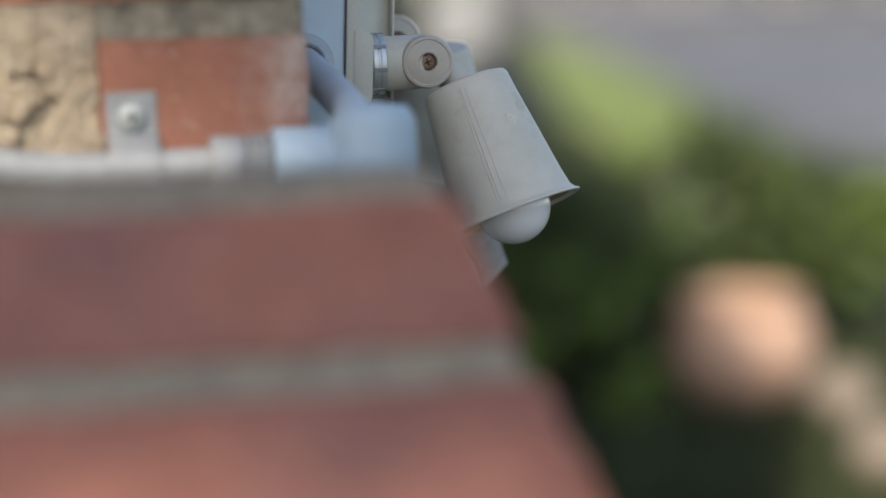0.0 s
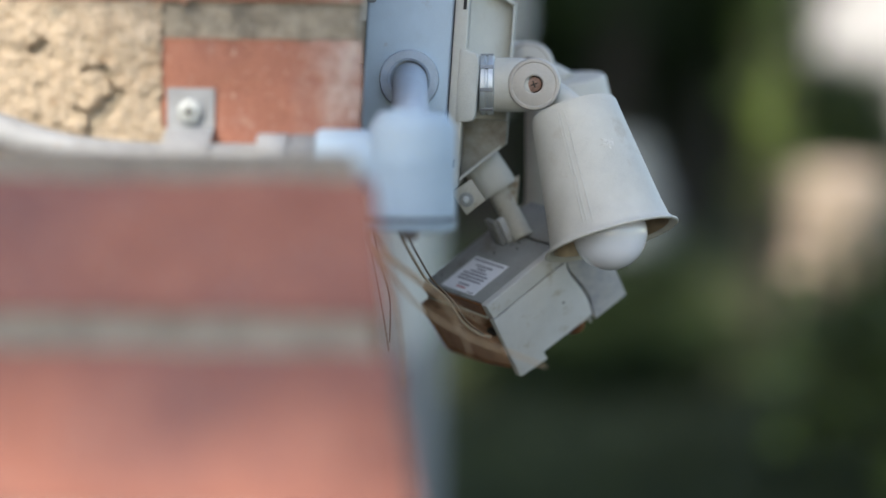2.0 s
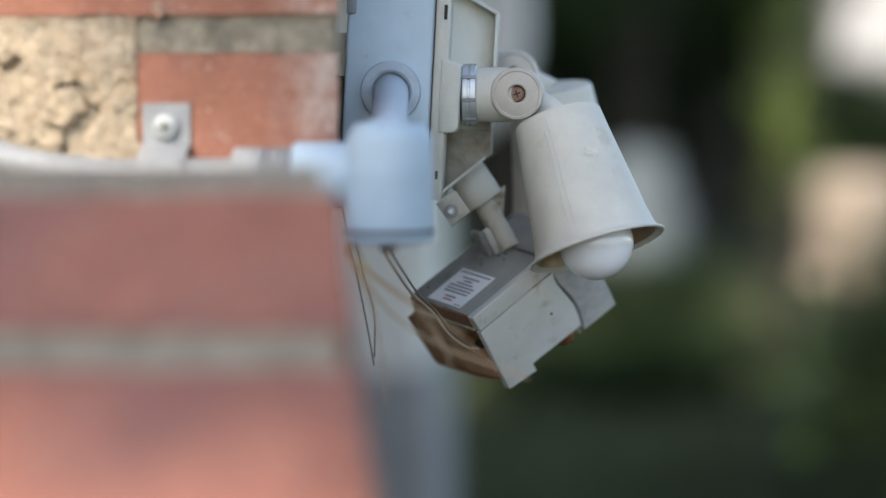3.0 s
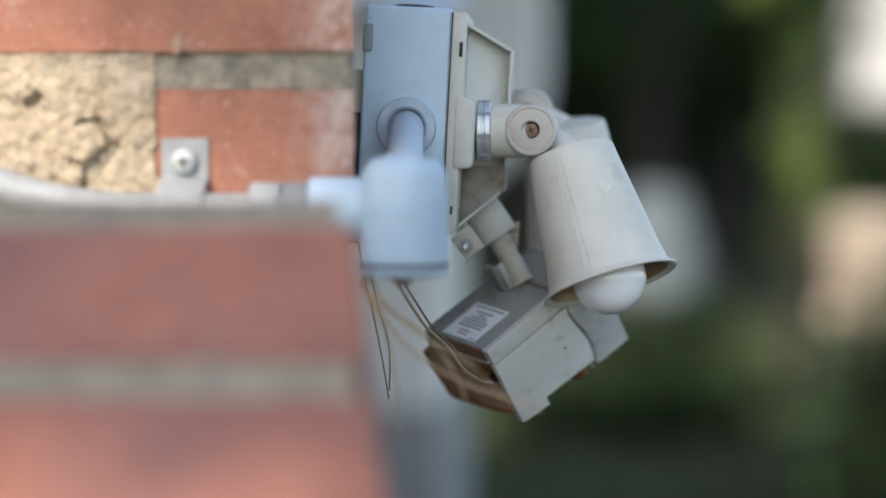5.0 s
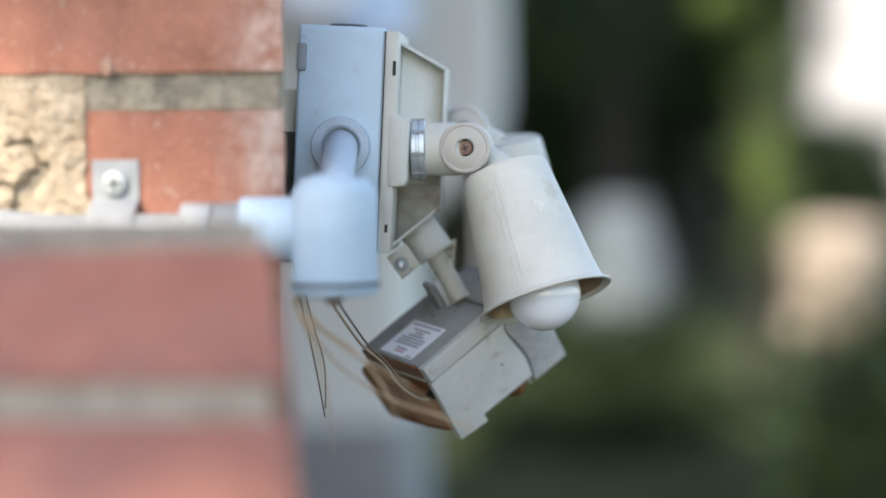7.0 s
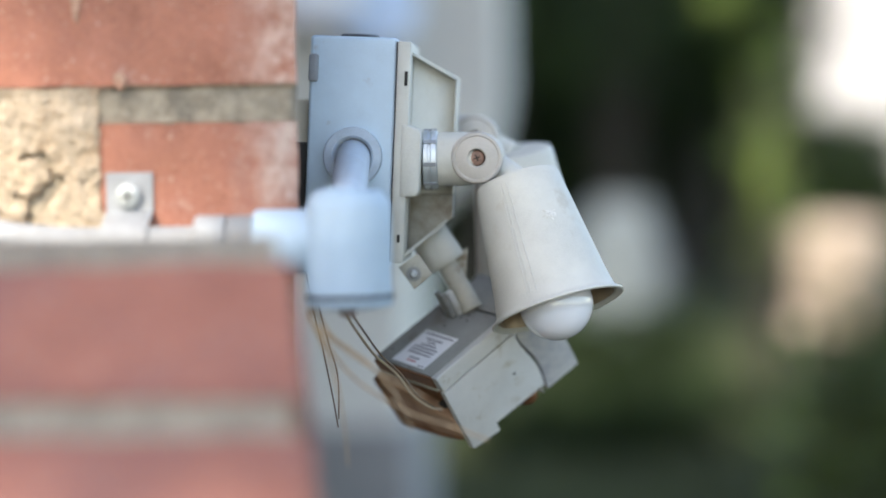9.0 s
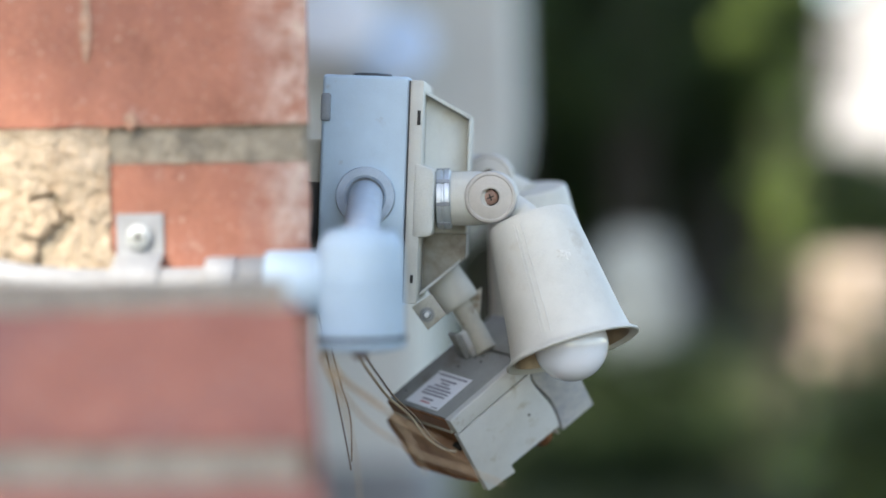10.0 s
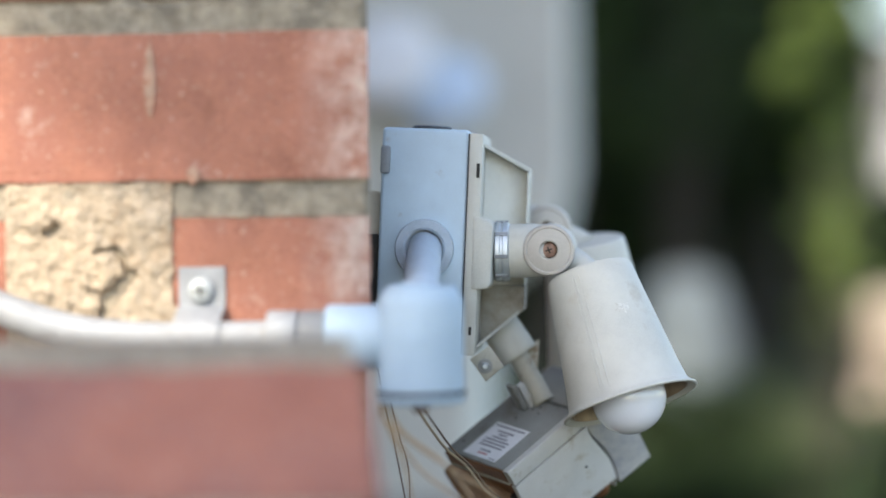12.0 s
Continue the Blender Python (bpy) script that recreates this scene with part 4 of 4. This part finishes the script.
    me.from_pydata(verts, [], faces)
    me.materials.append(material)
    ob = new(name, me)
    place(ob, parent)
    if label:
        ob["label"] = label
    return ob


def shrub(yaw, r, height, width, material, seed, label, count=1500, size=0.07, shoots=()):
    rng = random.Random(seed)
    x, y, z = spot(yaw, r)
    t = thing("shrub", label, "shrub", (x, y, z))
    for k in range(4):
        a = k * 1.6 + seed
        put("stem", tube([(x, y, z - 0.02), (x + 0.1 * math.cos(a), y + 0.1 * math.sin(a), z + height * 0.4), (x + width * 0.3 * math.cos(a), y + width * 0.3 * math.sin(a), z + height * 0.8)], 0.02, 6, 0.4), BARK, t)
    clumps = []
    for k in range(7):
        clumps.append(((x + rng.uniform(-0.55, 0.55) * width / 2, y + rng.uniform(-0.5, 0.5) * width / 2, z + height * rng.uniform(0.3, 0.8)),
                       (width * 0.28, width * 0.28, height * 0.26), count // 7, size))
    # sun flecks are put into pale leaves; shoots are tight bright clumps
    if material == LEAF_SUNLIT:
        clumps += [(c, (0.045, 0.045, 0.05), 70, 0.055) for c in shoots]
    crown("foliage", clumps, rng, material, t)
    if material == LEAF_MID:
        crown("young_leaves", [(c, (q[0] * 1.08, q[1] * 1.08, q[2] * 1.08), 16, 0.09) for c, q, n, z0 in clumps] + [(c, (0.035, 0.035, 0.035), 46, 0.055) for c in shoots], rng, LEAF_SUNLIT, t, "leaves coloured pale as sun flecks")
    return t


def tree(yaw, r, trunk_r, height, spread, low, material, seed, label, count=6000, size=0.10):
    rng = random.Random(seed)
    x, y, z = spot(yaw, r)
    t = thing("tree", label, "tree", (x, y, z))
    put("trunk", tube([(x, y, z - 0.05), (x + 0.03, y, z + height * 0.25), (x - 0.05, y, z + height * 0.5), (x, y, z + height * 0.8)], trunk_r, 14, 0.45), BARK, t, smooth=60)
    clumps = []
    for k in range(16):
        a, h = rng.uniform(0, 6.28), low + (height - low) * (k + 0.5) / 16
        q = spread * rng.uniform(0.35, 1.0) * (1 - 0.4 * abs((h - low) / (height - low) - 0.4))
        c = (x + q * math.cos(a), y + q * math.sin(a), z + h)
        put("limb", tube([(x, y, z + h * 0.75), (x + q * 0.5 * math.cos(a), y + q * 0.5 * math.sin(a), z + h * 0.9), c], trunk_r * 0.3, 6, 0.3), BARK, t, smooth=60)
        clumps.append((c, (spread * 0.42, spread * 0.42, spread * 0.32), count // 16, size))
    crown("crown", clumps, rng, material, t)
    return t


# pale rendered wall of the neighbouring building, with a wider upper part
house = thing("rendered_wall", "pale grey rendered garden building corner with a wider upper part", "wall", (-0.6, 2.6, GROUND), kind="structure")
put("lower_wall", block(-1.6, -0.125, 2.55, 3.4, GROUND, -0.16, 0.01), RENDERED, house)
put("upper_wall", prism([(-1.6, -0.162), (-0.125, -0.162), (0.030, -0.03), (0.056, 0.10), (0.048, 2.0), (-1.6, 2.0)], 2.50, 3.4, "y", 0.01), RENDERED, house)
# darker band along the bottom of the rendered wall
put("plinth", block(-1.6, -0.115, 2.54, 3.41, GROUND, -0.50, 0.01), LOWER_BAND, house, "dark grey lower part of the wall")
# two discs added for bright sun spots; no lamps are known here
BLUE_DISC = mat("pale_blue_disc", (0.66, 0.80, 0.95), 0.3, vary=0.04, scale=20, bump=0.05)
for disc_x, disc_z, disc_r, disc_mat, words in ((-0.255, 0.280, 0.085, WHITE_WALL, "round white disc added for a bright sun spot"), (-0.155, 0.225, 0.072, BLUE_DISC, "small pale blue disc added for a bright spot")):
    at = along((disc_x, 2.46, disc_z), (disc_x - 0.15, 1.46, disc_z + 0.58))
    lamp = put("wall_lamp", lathe([(0, -0.004), (1.0 * disc_r, -0.004), (1.03 * disc_r, 0.004), (0.97 * disc_r, 0.008), (0.5 * disc_r, 0.012), (0, 0.013)], 40), disc_mat, house, words, smooth=50, m=at)
    put("bracket", tube([at @ Vector((0, 0, -0.002)), (disc_x, 2.505, disc_z - 0.02)], 0.012, 12), CONDUIT, lamp, smooth=60)

# stones, pots
tagged(part("standing_stone", rough(lathe([(0, 0.0)] + [(0.27 * math.sin(radians(a)) ** 0.6, 0.45 - 0.45 * math.cos(radians(a))) for a in range(20, 180, 16)] + [(0, 0.9)], 24), 0.09, 0.22, 2), STONE_PALE, smooth=60,
            m=pose(*spot(2.35, 11.5))), "pale grey rounded standing stone on the lawn", "stone")


def pot(yaw, r, s, material, label):
    t = thing("garden_pot", label, "pot", spot(yaw, r))
    part("pot_body", lathe([(0, 0), (0.09 * s, 0), (0.10 * s, 0.03 * s), (0.165 * s, 0.09 * s), (0.195 * s, 0.17 * s), (0.19 * s, 0.24 * s), (0.155 * s, 0.30 * s), (0.165 * s, 0.33 * s), (0.145 * s, 0.335 * s), (0.135 * s, 0.30 * s), (0.150 * s, 0.27 * s), (0, 0.27 * s)], 32), material, t, smooth=40)
    part("soil", lathe([(0, 0.295 * s), (0.139 * s, 0.290 * s), (0.148 * s, 0.272 * s), (0, 0.272 * s)], 24), BARK, t)
    return t


pot(17.55, 5.6, 1.08, TERRACOTTA, "terracotta pot standing among the shrubs")
pot(20.3, 5.4, 0.5, SANDSTONE, "small sandstone pot on the ground")
pot(21.3, 4.75, 0.5, SANDSTONE, "small sandstone pot on the ground")
post = thing("stone_pedestal", "beige sandstone pedestal in the garden", "pedestal", spot(8.5, 12.0))
part("plinth", block(-0.32, 0.32, -0.32, 0.32, 0.0, 0.20, 0.02), SANDSTONE, post)
part("shaft", lathe([(0, 0.20), (0.22, 0.20), (0.25, 0.29), (0.27, 0.50), (0.31, 0.59), (0.32, 0.68), (0.22, 0.74), (0, 0.76)], 28), SANDSTONE, post, smooth=40)

shrub(12.0, 5.6, 0.85, 0.95, LEAF_MID, 3, "dark green garden shrub with dense small leaves", 2200,
      shoots=((1.41, 4.02, -0.99), (1.20, 4.05, -0.70), (1.42, 4.02, -0.73), (1.27, 4.06, -0.83), (1.05, 4.10, -1.00), (1.10, 4.10, -0.90), (1.33, 4.02, -1.05)))
shrub(15.6, 6.5, 0.80, 1.2, LEAF_MID, 4, "low dark green shrub beside the terracotta pot", 1800)
shrub(18.6, 6.9, 0.62, 1.1, LEAF_MID, 5, "low dark green shrub behind the terracotta pot", 1500)
shrub(20.3, 7.2, 0.62, 1.3, LEAF_SUNLIT, 6, "low yellow-green shrub coloured as sunlit", 900)
shrub(6.8, 14.0, 2.2, 0.5, LEAF_SUNLIT, 7, "tall slim shrub coloured light green as sunlit", 150, 0.16)
# sapling added only to hold bright sunlit leaf spots
shrub(6.6, 9.0, 1.9, 0.3, LEAF_SUNLIT, 19, "slender sapling added to carry bright pale green spots", 35, 0.06,
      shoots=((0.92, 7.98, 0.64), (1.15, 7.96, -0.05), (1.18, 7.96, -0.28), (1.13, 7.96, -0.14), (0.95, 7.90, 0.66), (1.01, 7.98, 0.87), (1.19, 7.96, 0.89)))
shrub(6.3, 15.0, 3.3, 0.45, LEAF_SUNLIT, 17, "tall thin light green shrub before the hedge", 60, 0.2)
# low dark shrubs added to darken this part of the lawn
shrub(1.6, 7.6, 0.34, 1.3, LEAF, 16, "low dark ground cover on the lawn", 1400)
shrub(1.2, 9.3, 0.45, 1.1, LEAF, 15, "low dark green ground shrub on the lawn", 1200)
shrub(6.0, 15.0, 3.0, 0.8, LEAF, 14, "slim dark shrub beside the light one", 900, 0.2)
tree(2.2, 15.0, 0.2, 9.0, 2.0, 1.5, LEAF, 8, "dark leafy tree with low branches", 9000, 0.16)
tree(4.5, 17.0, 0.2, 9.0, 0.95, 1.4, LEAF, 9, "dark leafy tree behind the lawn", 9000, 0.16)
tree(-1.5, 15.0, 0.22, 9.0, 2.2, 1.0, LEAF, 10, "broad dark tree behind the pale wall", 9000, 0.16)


def hedge():
    """Tall dark hedge that closes the garden behind the trees."""
    rng = random.Random(31)
    t = thing("hedge", "tall dense dark green hedge at the garden's end", "hedge", spot(0.5, 20.0))
    clumps = []
    for k in range(26):
        c = spot(-9.0 + 14.8 * k / 25, 20.0 + rng.uniform(-0.6, 0.6))
        put("stem", tube([c, (c[0] + 0.1, c[1], GROUND + 3.0), (c[0], c[1], GROUND + 6.0)], 0.06, 6, 0.4), BARK, t)
        for h in (0.6, 2.0, 3.6, 5.4):
            clumps.append(((c[0], c[1], GROUND + h + rng.uniform(-0.3, 0.3)), (0.55, 0.7, 1.15), 330, 0.24))
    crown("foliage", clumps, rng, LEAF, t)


def low_hedge():
    """Lower, sunlit hedge beside the tall one."""
    rng = random.Random(41)
    t = thing("hedge", "lower clipped green hedge beyond the lawn", "hedge", spot(10.5, 24.0))
    clumps = []
    for k in range(9):
        c = spot(6.0 + 3.4 * k / 8, 24.0 + rng.uniform(-0.4, 0.4))
        put("stem", tube([c, (c[0], c[1], GROUND + 1.2)], 0.05, 6, 0.5), BARK, t)
        for h in (0.3, 0.65, 0.95):
            clumps.append(((c[0], c[1], GROUND + h), (0.5, 0.6, 0.6), 260, 0.2))
    crown("foliage", clumps, rng, LEAF_MID, t)


hedge()
low_hedge()

# unseen leafy branch over camera, added to shade all but the wall's left part
SHADE_AT = Vector((0.12, 0.0, 0.1)) + sun_way * 2.6
rng = random.Random(21)
shade_tree = thing("tree", "unseen leafy tree added to shade the wall", "tree", (1.9, -3.2, GROUND))
across, upward = Vector((1, 0, 0)), Vector((0, 0, 1))
boughs = [(0.285, -0.06), (0.28, -0.22), (0.265, 0.08), (0.20, 0.125), (0.13, 0.22), (-0.03, 0.30), (0.23, 0.36), (0.35, 0.22), (0.42, 0.04), (0.42, -0.2), (0.45, 0.4), (0.6, 0.15),
          (0.6, -0.15), (0.8, 0.3), (0.8, 0.0)]
crown("crown", [(tuple(across * a + upward * c + sun_way * (2.6 + rng.uniform(-0.15, 0.15))), (0.20, 0.20, 0.20), 2000, 0.062) for a, c in boughs]
      + [(tuple(across * a + upward * c + sun_way * 2.6), (0.075, 0.075, 0.06), 750, 0.036) for a, c in ((-0.010, 0.085), (-0.045, 0.115), (0.02, 0.125), (0.07, 0.085), (0.075, 0.0), (0.09, -0.10), (0.11, -0.20),
                                                                                                       (-0.22, -0.335), (-0.10, -0.335), (0.02, -0.335), (0.14, -0.335), (0.26, -0.335))]
      + [(tuple(across * a + upward * c + sun_way * 2.6), (0.085, 0.085, 0.075), k, 0.036)
         for a, c, k in ((-0.25, -0.50, 130), (-0.12, -0.50, 120), (0.0, -0.50, 80), (0.12, -0.52, 40), (-0.20, -0.62, 170), (-0.05, -0.62, 150), (0.10, -0.63, 120), (0.25, -0.63, 100))], rng, LEAF, shade_tree)
put("trunk", tube([(1.9, -3.2, GROUND - 0.05), (1.85, -3.1, 0.4), (1.6, -2.9, 1.6), (1.2, -2.6, 2.6)], 0.13, 12, 0.5), BARK, shade_tree, smooth=60)
put("limb", tube([(1.75, -3.0, 1.0), (0.9, -2.4, 1.7), SHADE_AT + Vector((0.5, -0.2, 0.15)), SHADE_AT], 0.05, 8, 0.3), BARK, shade_tree, smooth=60)



def far_wall():
    t = thing("far_house", "white rendered house with a slate roof beyond the garden", "house", spot(14.0, 70.0))
    part("wall", block(-4, 30, 0, 7, 0, 3.0), PAVING, t)
    part("roof", prism([(-0.5, 3.0), (7.5, 3.0), (3.5, 5.5)], -4.4, 30.4, "x"), SLATE, t)
    for k in range(5):
        w = part("window", block(0.6 + k * 4, 1.8 + k * 4, -0.06, 0.05, 1.0, 2.3), WHITE_WALL, t)
        part("pane", block(0.7 + k * 4, 1.7 + k * 4, -0.075, -0.062, 1.1, 2.2), GLASS_DARK, w)


far_wall()


def gable_house():
    """Added pale rendered gable closing the view beside the hedge, to dim the sky."""
    dull = mat("grey_house_render", (0.42, 0.415, 0.42), 0.85, vary=0.15, scale=0.8, bump=0.3, fine=40)
    t = thing("gable_house", "pale grey rendered gable house added beyond the hedge to dim the sky", "house", spot(8.1, 42.0))
    part("wall", prism([(-1.1, 0), (3.2, 0), (3.2, 4.0), (1.05, 5.6), (-1.1, 4.0)], 0.0, 6.0, "y", 0.01), dull, t)
    for side in (-1, 1):
        part("roof_slope", prism([(1.05, 5.62), (1.05, 5.85), (1.05 + side * 2.5, 3.95), (1.05 + side * 2.4, 3.78)], -0.2, 6.2, "y", 0.01), SLATE, t)
    w = part("window", block(1.9, 2.7, -0.05, 0.04, 1.2, 2.5), WHITE_WALL, t)
    part("pane", block(1.98, 2.62, -0.065, -0.052, 1.28, 2.42), GLASS_DARK, w)


gable_house()


def tall_tree():
    """Unseen tall broad tree, added beside the garden to shade hedge and stone."""
    rng = random.Random(77)
    t = thing("tree", "unseen tall broad tree added to shade the garden", "tree", (-5.5, 9.0, GROUND))
    put("trunk", tube([(-5.5, 9.0, GROUND - 0.05), (-5.4, 9.1, 1.5), (-5.0, 9.2, 4.0), (-4.2, 9.3, 7.0)], 0.28, 14, 0.4), BARK, t, smooth=60)
    clumps = []
    for k in range(26):
        c = (rng.uniform(-5.0, -1.3), rng.uniform(4.8, 13.5), rng.uniform(5.0, 7.4))
        put("limb", tube([(-5.1, 9.2, 3.6), ((c[0] - 5.0) / 2, (c[1] + 9.2) / 2, c[2] - 1.0), c], 0.07, 6, 0.3), BARK, t, smooth=60)
        clumps.append((c, (1.15, 1.15, 0.8), 1100, 0.26))
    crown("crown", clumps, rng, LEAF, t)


tall_tree()
# sunlight is put into this strip's lighter lawn colour
LAWN_SUN = mat("lawn_sunlit_colour", (0.22, 0.29, 0.07), 0.9, vary=0.45, scale=0.55, bump=0.5, fine=20, alt=(0.34, 0.40, 0.11), bump_dist=0.05)
tagged(part("lawn", prism([(4.67, 10.57), (5.85, 15.27), (6.93, 19.65), (8.22, 25.40), (10.75, 37.61), (16.58, 67.26), (8.73, 34.36), (5.04, 18.49), (3.86, 12.52), (3.28, 9.29), (2.80, 6.97), (2.68, 5.78)], GROUND - 0.1, GROUND + 0.016, "z"), LAWN_SUN), "yellow-green strip of mown lawn, coloured as sunlit", "lawn", kind="structure")
tagged(part("paving", prism([(4.69, 10.57), (5.87, 15.27), (6.95, 19.65), (8.24, 25.40), (10.77, 37.61), (16.60, 67.26), (-20.0, 69.3), (-20.0, 95.0), (90.0, 95.0), (90.0, 2.0)], GROUND - 0.1, GROUND + 0.012, "z"), PAVING), "pale grey paved road beyond the lawn", "road", kind="structure")


def grass():
    """Tufts of grass over the lawn that lies in view."""
    rng = np.random.default_rng(5)
    k = 26000
    yaw, r = np.radians(rng.uniform(-4, 30, k)), 4.0 + 14.0 * rng.random(k) ** 1.3
    p = np.stack([0.1 + r * np.sin(yaw), -0.97 + r * np.cos(yaw), np.full(k, GROUND)], 1)
    p = p[p[:, 0] < np.interp(p[:, 1], (5.78, 6.97, 9.29, 12.52, 18.49, 34.36), (2.68, 2.80, 3.28, 3.86, 5.04, 8.73))]
    k = len(p)
    a = rng.uniform(0, 6.28, k)
    side = np.stack([np.cos(a), np.sin(a), np.zeros(k)], 1) * (0.008 + 0.010 * rng.random((k, 1)))
    tip = np.stack([rng.normal(0, 0.03, k), rng.normal(0, 0.03, k), 0.06 + 0.08 * rng.random(k)], 1)
    v = np.stack([p - side, p + side, p + tip], 1).reshape(-1, 3)
    me = bpy.data.meshes.new("grass")
    me.from_pydata(v.tolist(), [], np.arange(3 * k).reshape(-1, 3).tolist())
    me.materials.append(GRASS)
    return tagged(new("grass", me), "rough green garden grass", "grass", kind="stuff")


grass()

# ---------------------------------------------------------------- bricks, last
lay(-0.2300, 0.0, 0.0172, 1.0)
lay(-0.4750, -0.2420, 0.0172, 2.0)
lay(-0.0990, 0.0, 0.0 - (COURSE - BED), 3.0)
lay(-0.4120, -0.1800, 0.0 - (COURSE - BED), 4.0)
for c in range(1, 11):
    z = 0.0172 + c * COURSE
    x = 0.0
    first = 0.112 if c % 2 else 0.230
    k = 0
    while x > -1.3:
        w = first if k == 0 else 0.230
        lay(x - w, x if k else 0.0, z, 10 + c * 7 + k, c < 3)
        x -= w + 0.014
        k += 1


CRACKS = (((-0.1325, -0.0480), (-0.1290, -0.0390), 0.0024, 0.013), ((-0.1290, -0.0400), (-0.1237, -0.0339), 0.0036, 0.015), ((-0.1237, -0.0339), (-0.1178, -0.0285), 0.0027, 0.013),
          ((-0.1205, -0.0290), (-0.1222, -0.0200), 0.0012, 0.006), ((-0.1222, -0.0200), (-0.1264, -0.0150), 0.0014, 0.008), ((-0.1264, -0.0150), (-0.1358, -0.0170), 0.0011, 0.005),
          ((-0.1290, -0.0400), (-0.1400, -0.0360), 0.0010, 0.004), ((-0.1600, -0.0080), (-0.1560, -0.0040), 0.0026, 0.009))


def patch():
    """Crumbling tan mortar that fills the place of a broken brick, with a jagged hole and cracks."""
    bm = bmesh.new()
    nx, nz = 90, 115
    x0, x1, z0, z1 = -0.1825, -0.0965, -0.080, 0.018
    g = []
    for i in range(nx + 1):
        row = []
        for k in range(nz + 1):
            x, z = x0 + (x1 - x0) * i / nx, z0 + (z1 - z0) * k / nz
            if i > nx - 12:
                ragged = 0.0045 * noise.noise(Vector((3, 8, z * 95))) + 0.002 * noise.noise(Vector((1, 5, z * 300)))
                x += (max(ragged, 0) + 0.0003) * (i - nx + 12) / 12
            jag = Vector((0.0016 * noise.noise(Vector((x * 260, z * 260, 9))), 0, 0.0016 * noise.noise(Vector((x * 260, z * 260, 4)))))
            y = -0.0012 + 0.0024 * noise.noise(Vector((x * 70, z * 70, 1))) + 0.0018 * noise.noise(Vector((x * 210, z * 210, 5))) + 0.0010 * noise.noise(Vector((x * 520, z * 520, 2)))
            y += 0.003 * max(0, z / 0.018)
            deep = 0
            for (ax, az), (bx, bz), w, d in CRACKS:
                a, b, p = Vector((ax, 0, az)), Vector((bx, 0, bz)), Vector((x, 0, z)) + jag
                f = min(1, max(0, (p - a).dot(b - a) / (b - a).length_squared))
                q = (p - a - (b - a) * f).length / w
                deep = max(deep, d * math.exp(-q ** 4))
            y += deep
            if i in (0, nx) or k in (0, nz):
                y = 0.012
            row.append(bm.verts.new((x, y, z)))
        g.append(row)
    for i in range(nx):
        for k in range(nz):
            bm.faces.new((g[i][k], g[i + 1][k], g[i + 1][k + 1], g[i][k + 1]))
    return bm


put("crumbling_mortar", patch(), MORTAR_TAN, wall, "crumbling tan mortar patch with dark holes", smooth=60)


def bed(z0, seed):
    """One horizontal joint with a rough struck face."""
    bm = bmesh.new()
    nx, nz = 160, 10
    g = []
    for i in range(nx + 1):
        row = []
        for k in range(nz + 1):
            x, z = -0.40 + 0.4015 * i / nx, z0 - 0.001 + (BED + 0.002) * k / nz
            y = 0.0022 + 0.0012 * noise.noise(Vector((x * 90, z * 90, seed))) + 0.0007 * noise.noise(Vector((x * 300, z * 300, seed)))
            row.append(bm.verts.new((x, y + (0.004 if i == nx else 0) + (0.0025 if k >= nz - 1 else 0), z)))
        g.append(row)
    for i in range(nx):
        for k in range(nz):
            bm.faces.new((g[i][k], g[i + 1][k], g[i + 1][k + 1], g[i][k + 1]))
    return bm


put("mortar_joint", bed(0.0005, 2.0), MORTAR, wall, smooth=60)
put("mortar_joint", bed(0.0005 + COURSE, 7.0), MORTAR, wall, smooth=60)

# dried mortar smears on the brick faces
for x, z, w, h, seed in ((-0.107, 0.068, 0.0028, 0.020, 1), (-0.086, 0.0205, 0.0032, 0.0045, 2)):
    bm = lathe([(0, 0), (0.9, 0.02), (1, -0.1)], 18)
    for p in bm.verts:
        p.co = Vector((x + p.co.x * w * (1 + 0.35 * noise.noise(p.co * 3 + Vector((seed, 0, 0)))), -0.0008 - p.co.z * 0.02, z + p.co.y * h * (1 + 0.3 * noise.noise(p.co * 2 + Vector((0, seed, 0))))))
    put("mortar_smear", bm, SMEAR, wall, smooth=60)

run = math.hypot(SLOPE_Y, SLOPE_Z)
down = Vector((0, SLOPE_Y, SLOPE_Z)) / run
inward = Vector((0, -down.z, down.y))
inward = -inward if inward.z > 0 else inward
for c in range(6):
    s0 = c * run + 0.0745
    o = Vector((0, TOP_Y, TOP_Z)) + down * s0
    edge = side_x(o.y)
    x = edge
    k = 0
    while x > -0.9:
        w = 0.230
        bm = worn_brick(w, 0.09, 0.0745, 50 + c * 5 + k, (12, 2, 6), 0.002)
        if k == 0:
            for p in bm.verts:
                p.co.x -= 0.20 * -down.y * p.co.z * (p.co.x / w)
        m = Matrix((Vector((1, 0, 0)), inward, -down)).transposed().to_4x4()
        put("brick", bm, BRICK_OLD, shoulder, smooth=50, m=Matrix.Translation((x - w, o.y, o.z)) @ m)
        x -= w + 0.016
        k += 1
face_y = TOP_Y + 5.5 * SLOPE_Y
face_mesh = None
for c in range(9):
    z = -0.47 - c * COURSE
    x = side_x(face_y) - (0.0 if c % 2 else 0.12)
    while x > -1.4:
        if face_mesh is None:
            first = put("brick", worn_brick(0.230, 0.03, 0.0745, 91, (4, 1, 2), 0.002), BRICK_OLD, shoulder, smooth=50)
            face_mesh = first.data
            ob = first
        else:
            ob = place(new("brick", face_mesh), shoulder)
        ob.location = (x - 0.230, face_y - 0.006, z)
        x -= 0.246
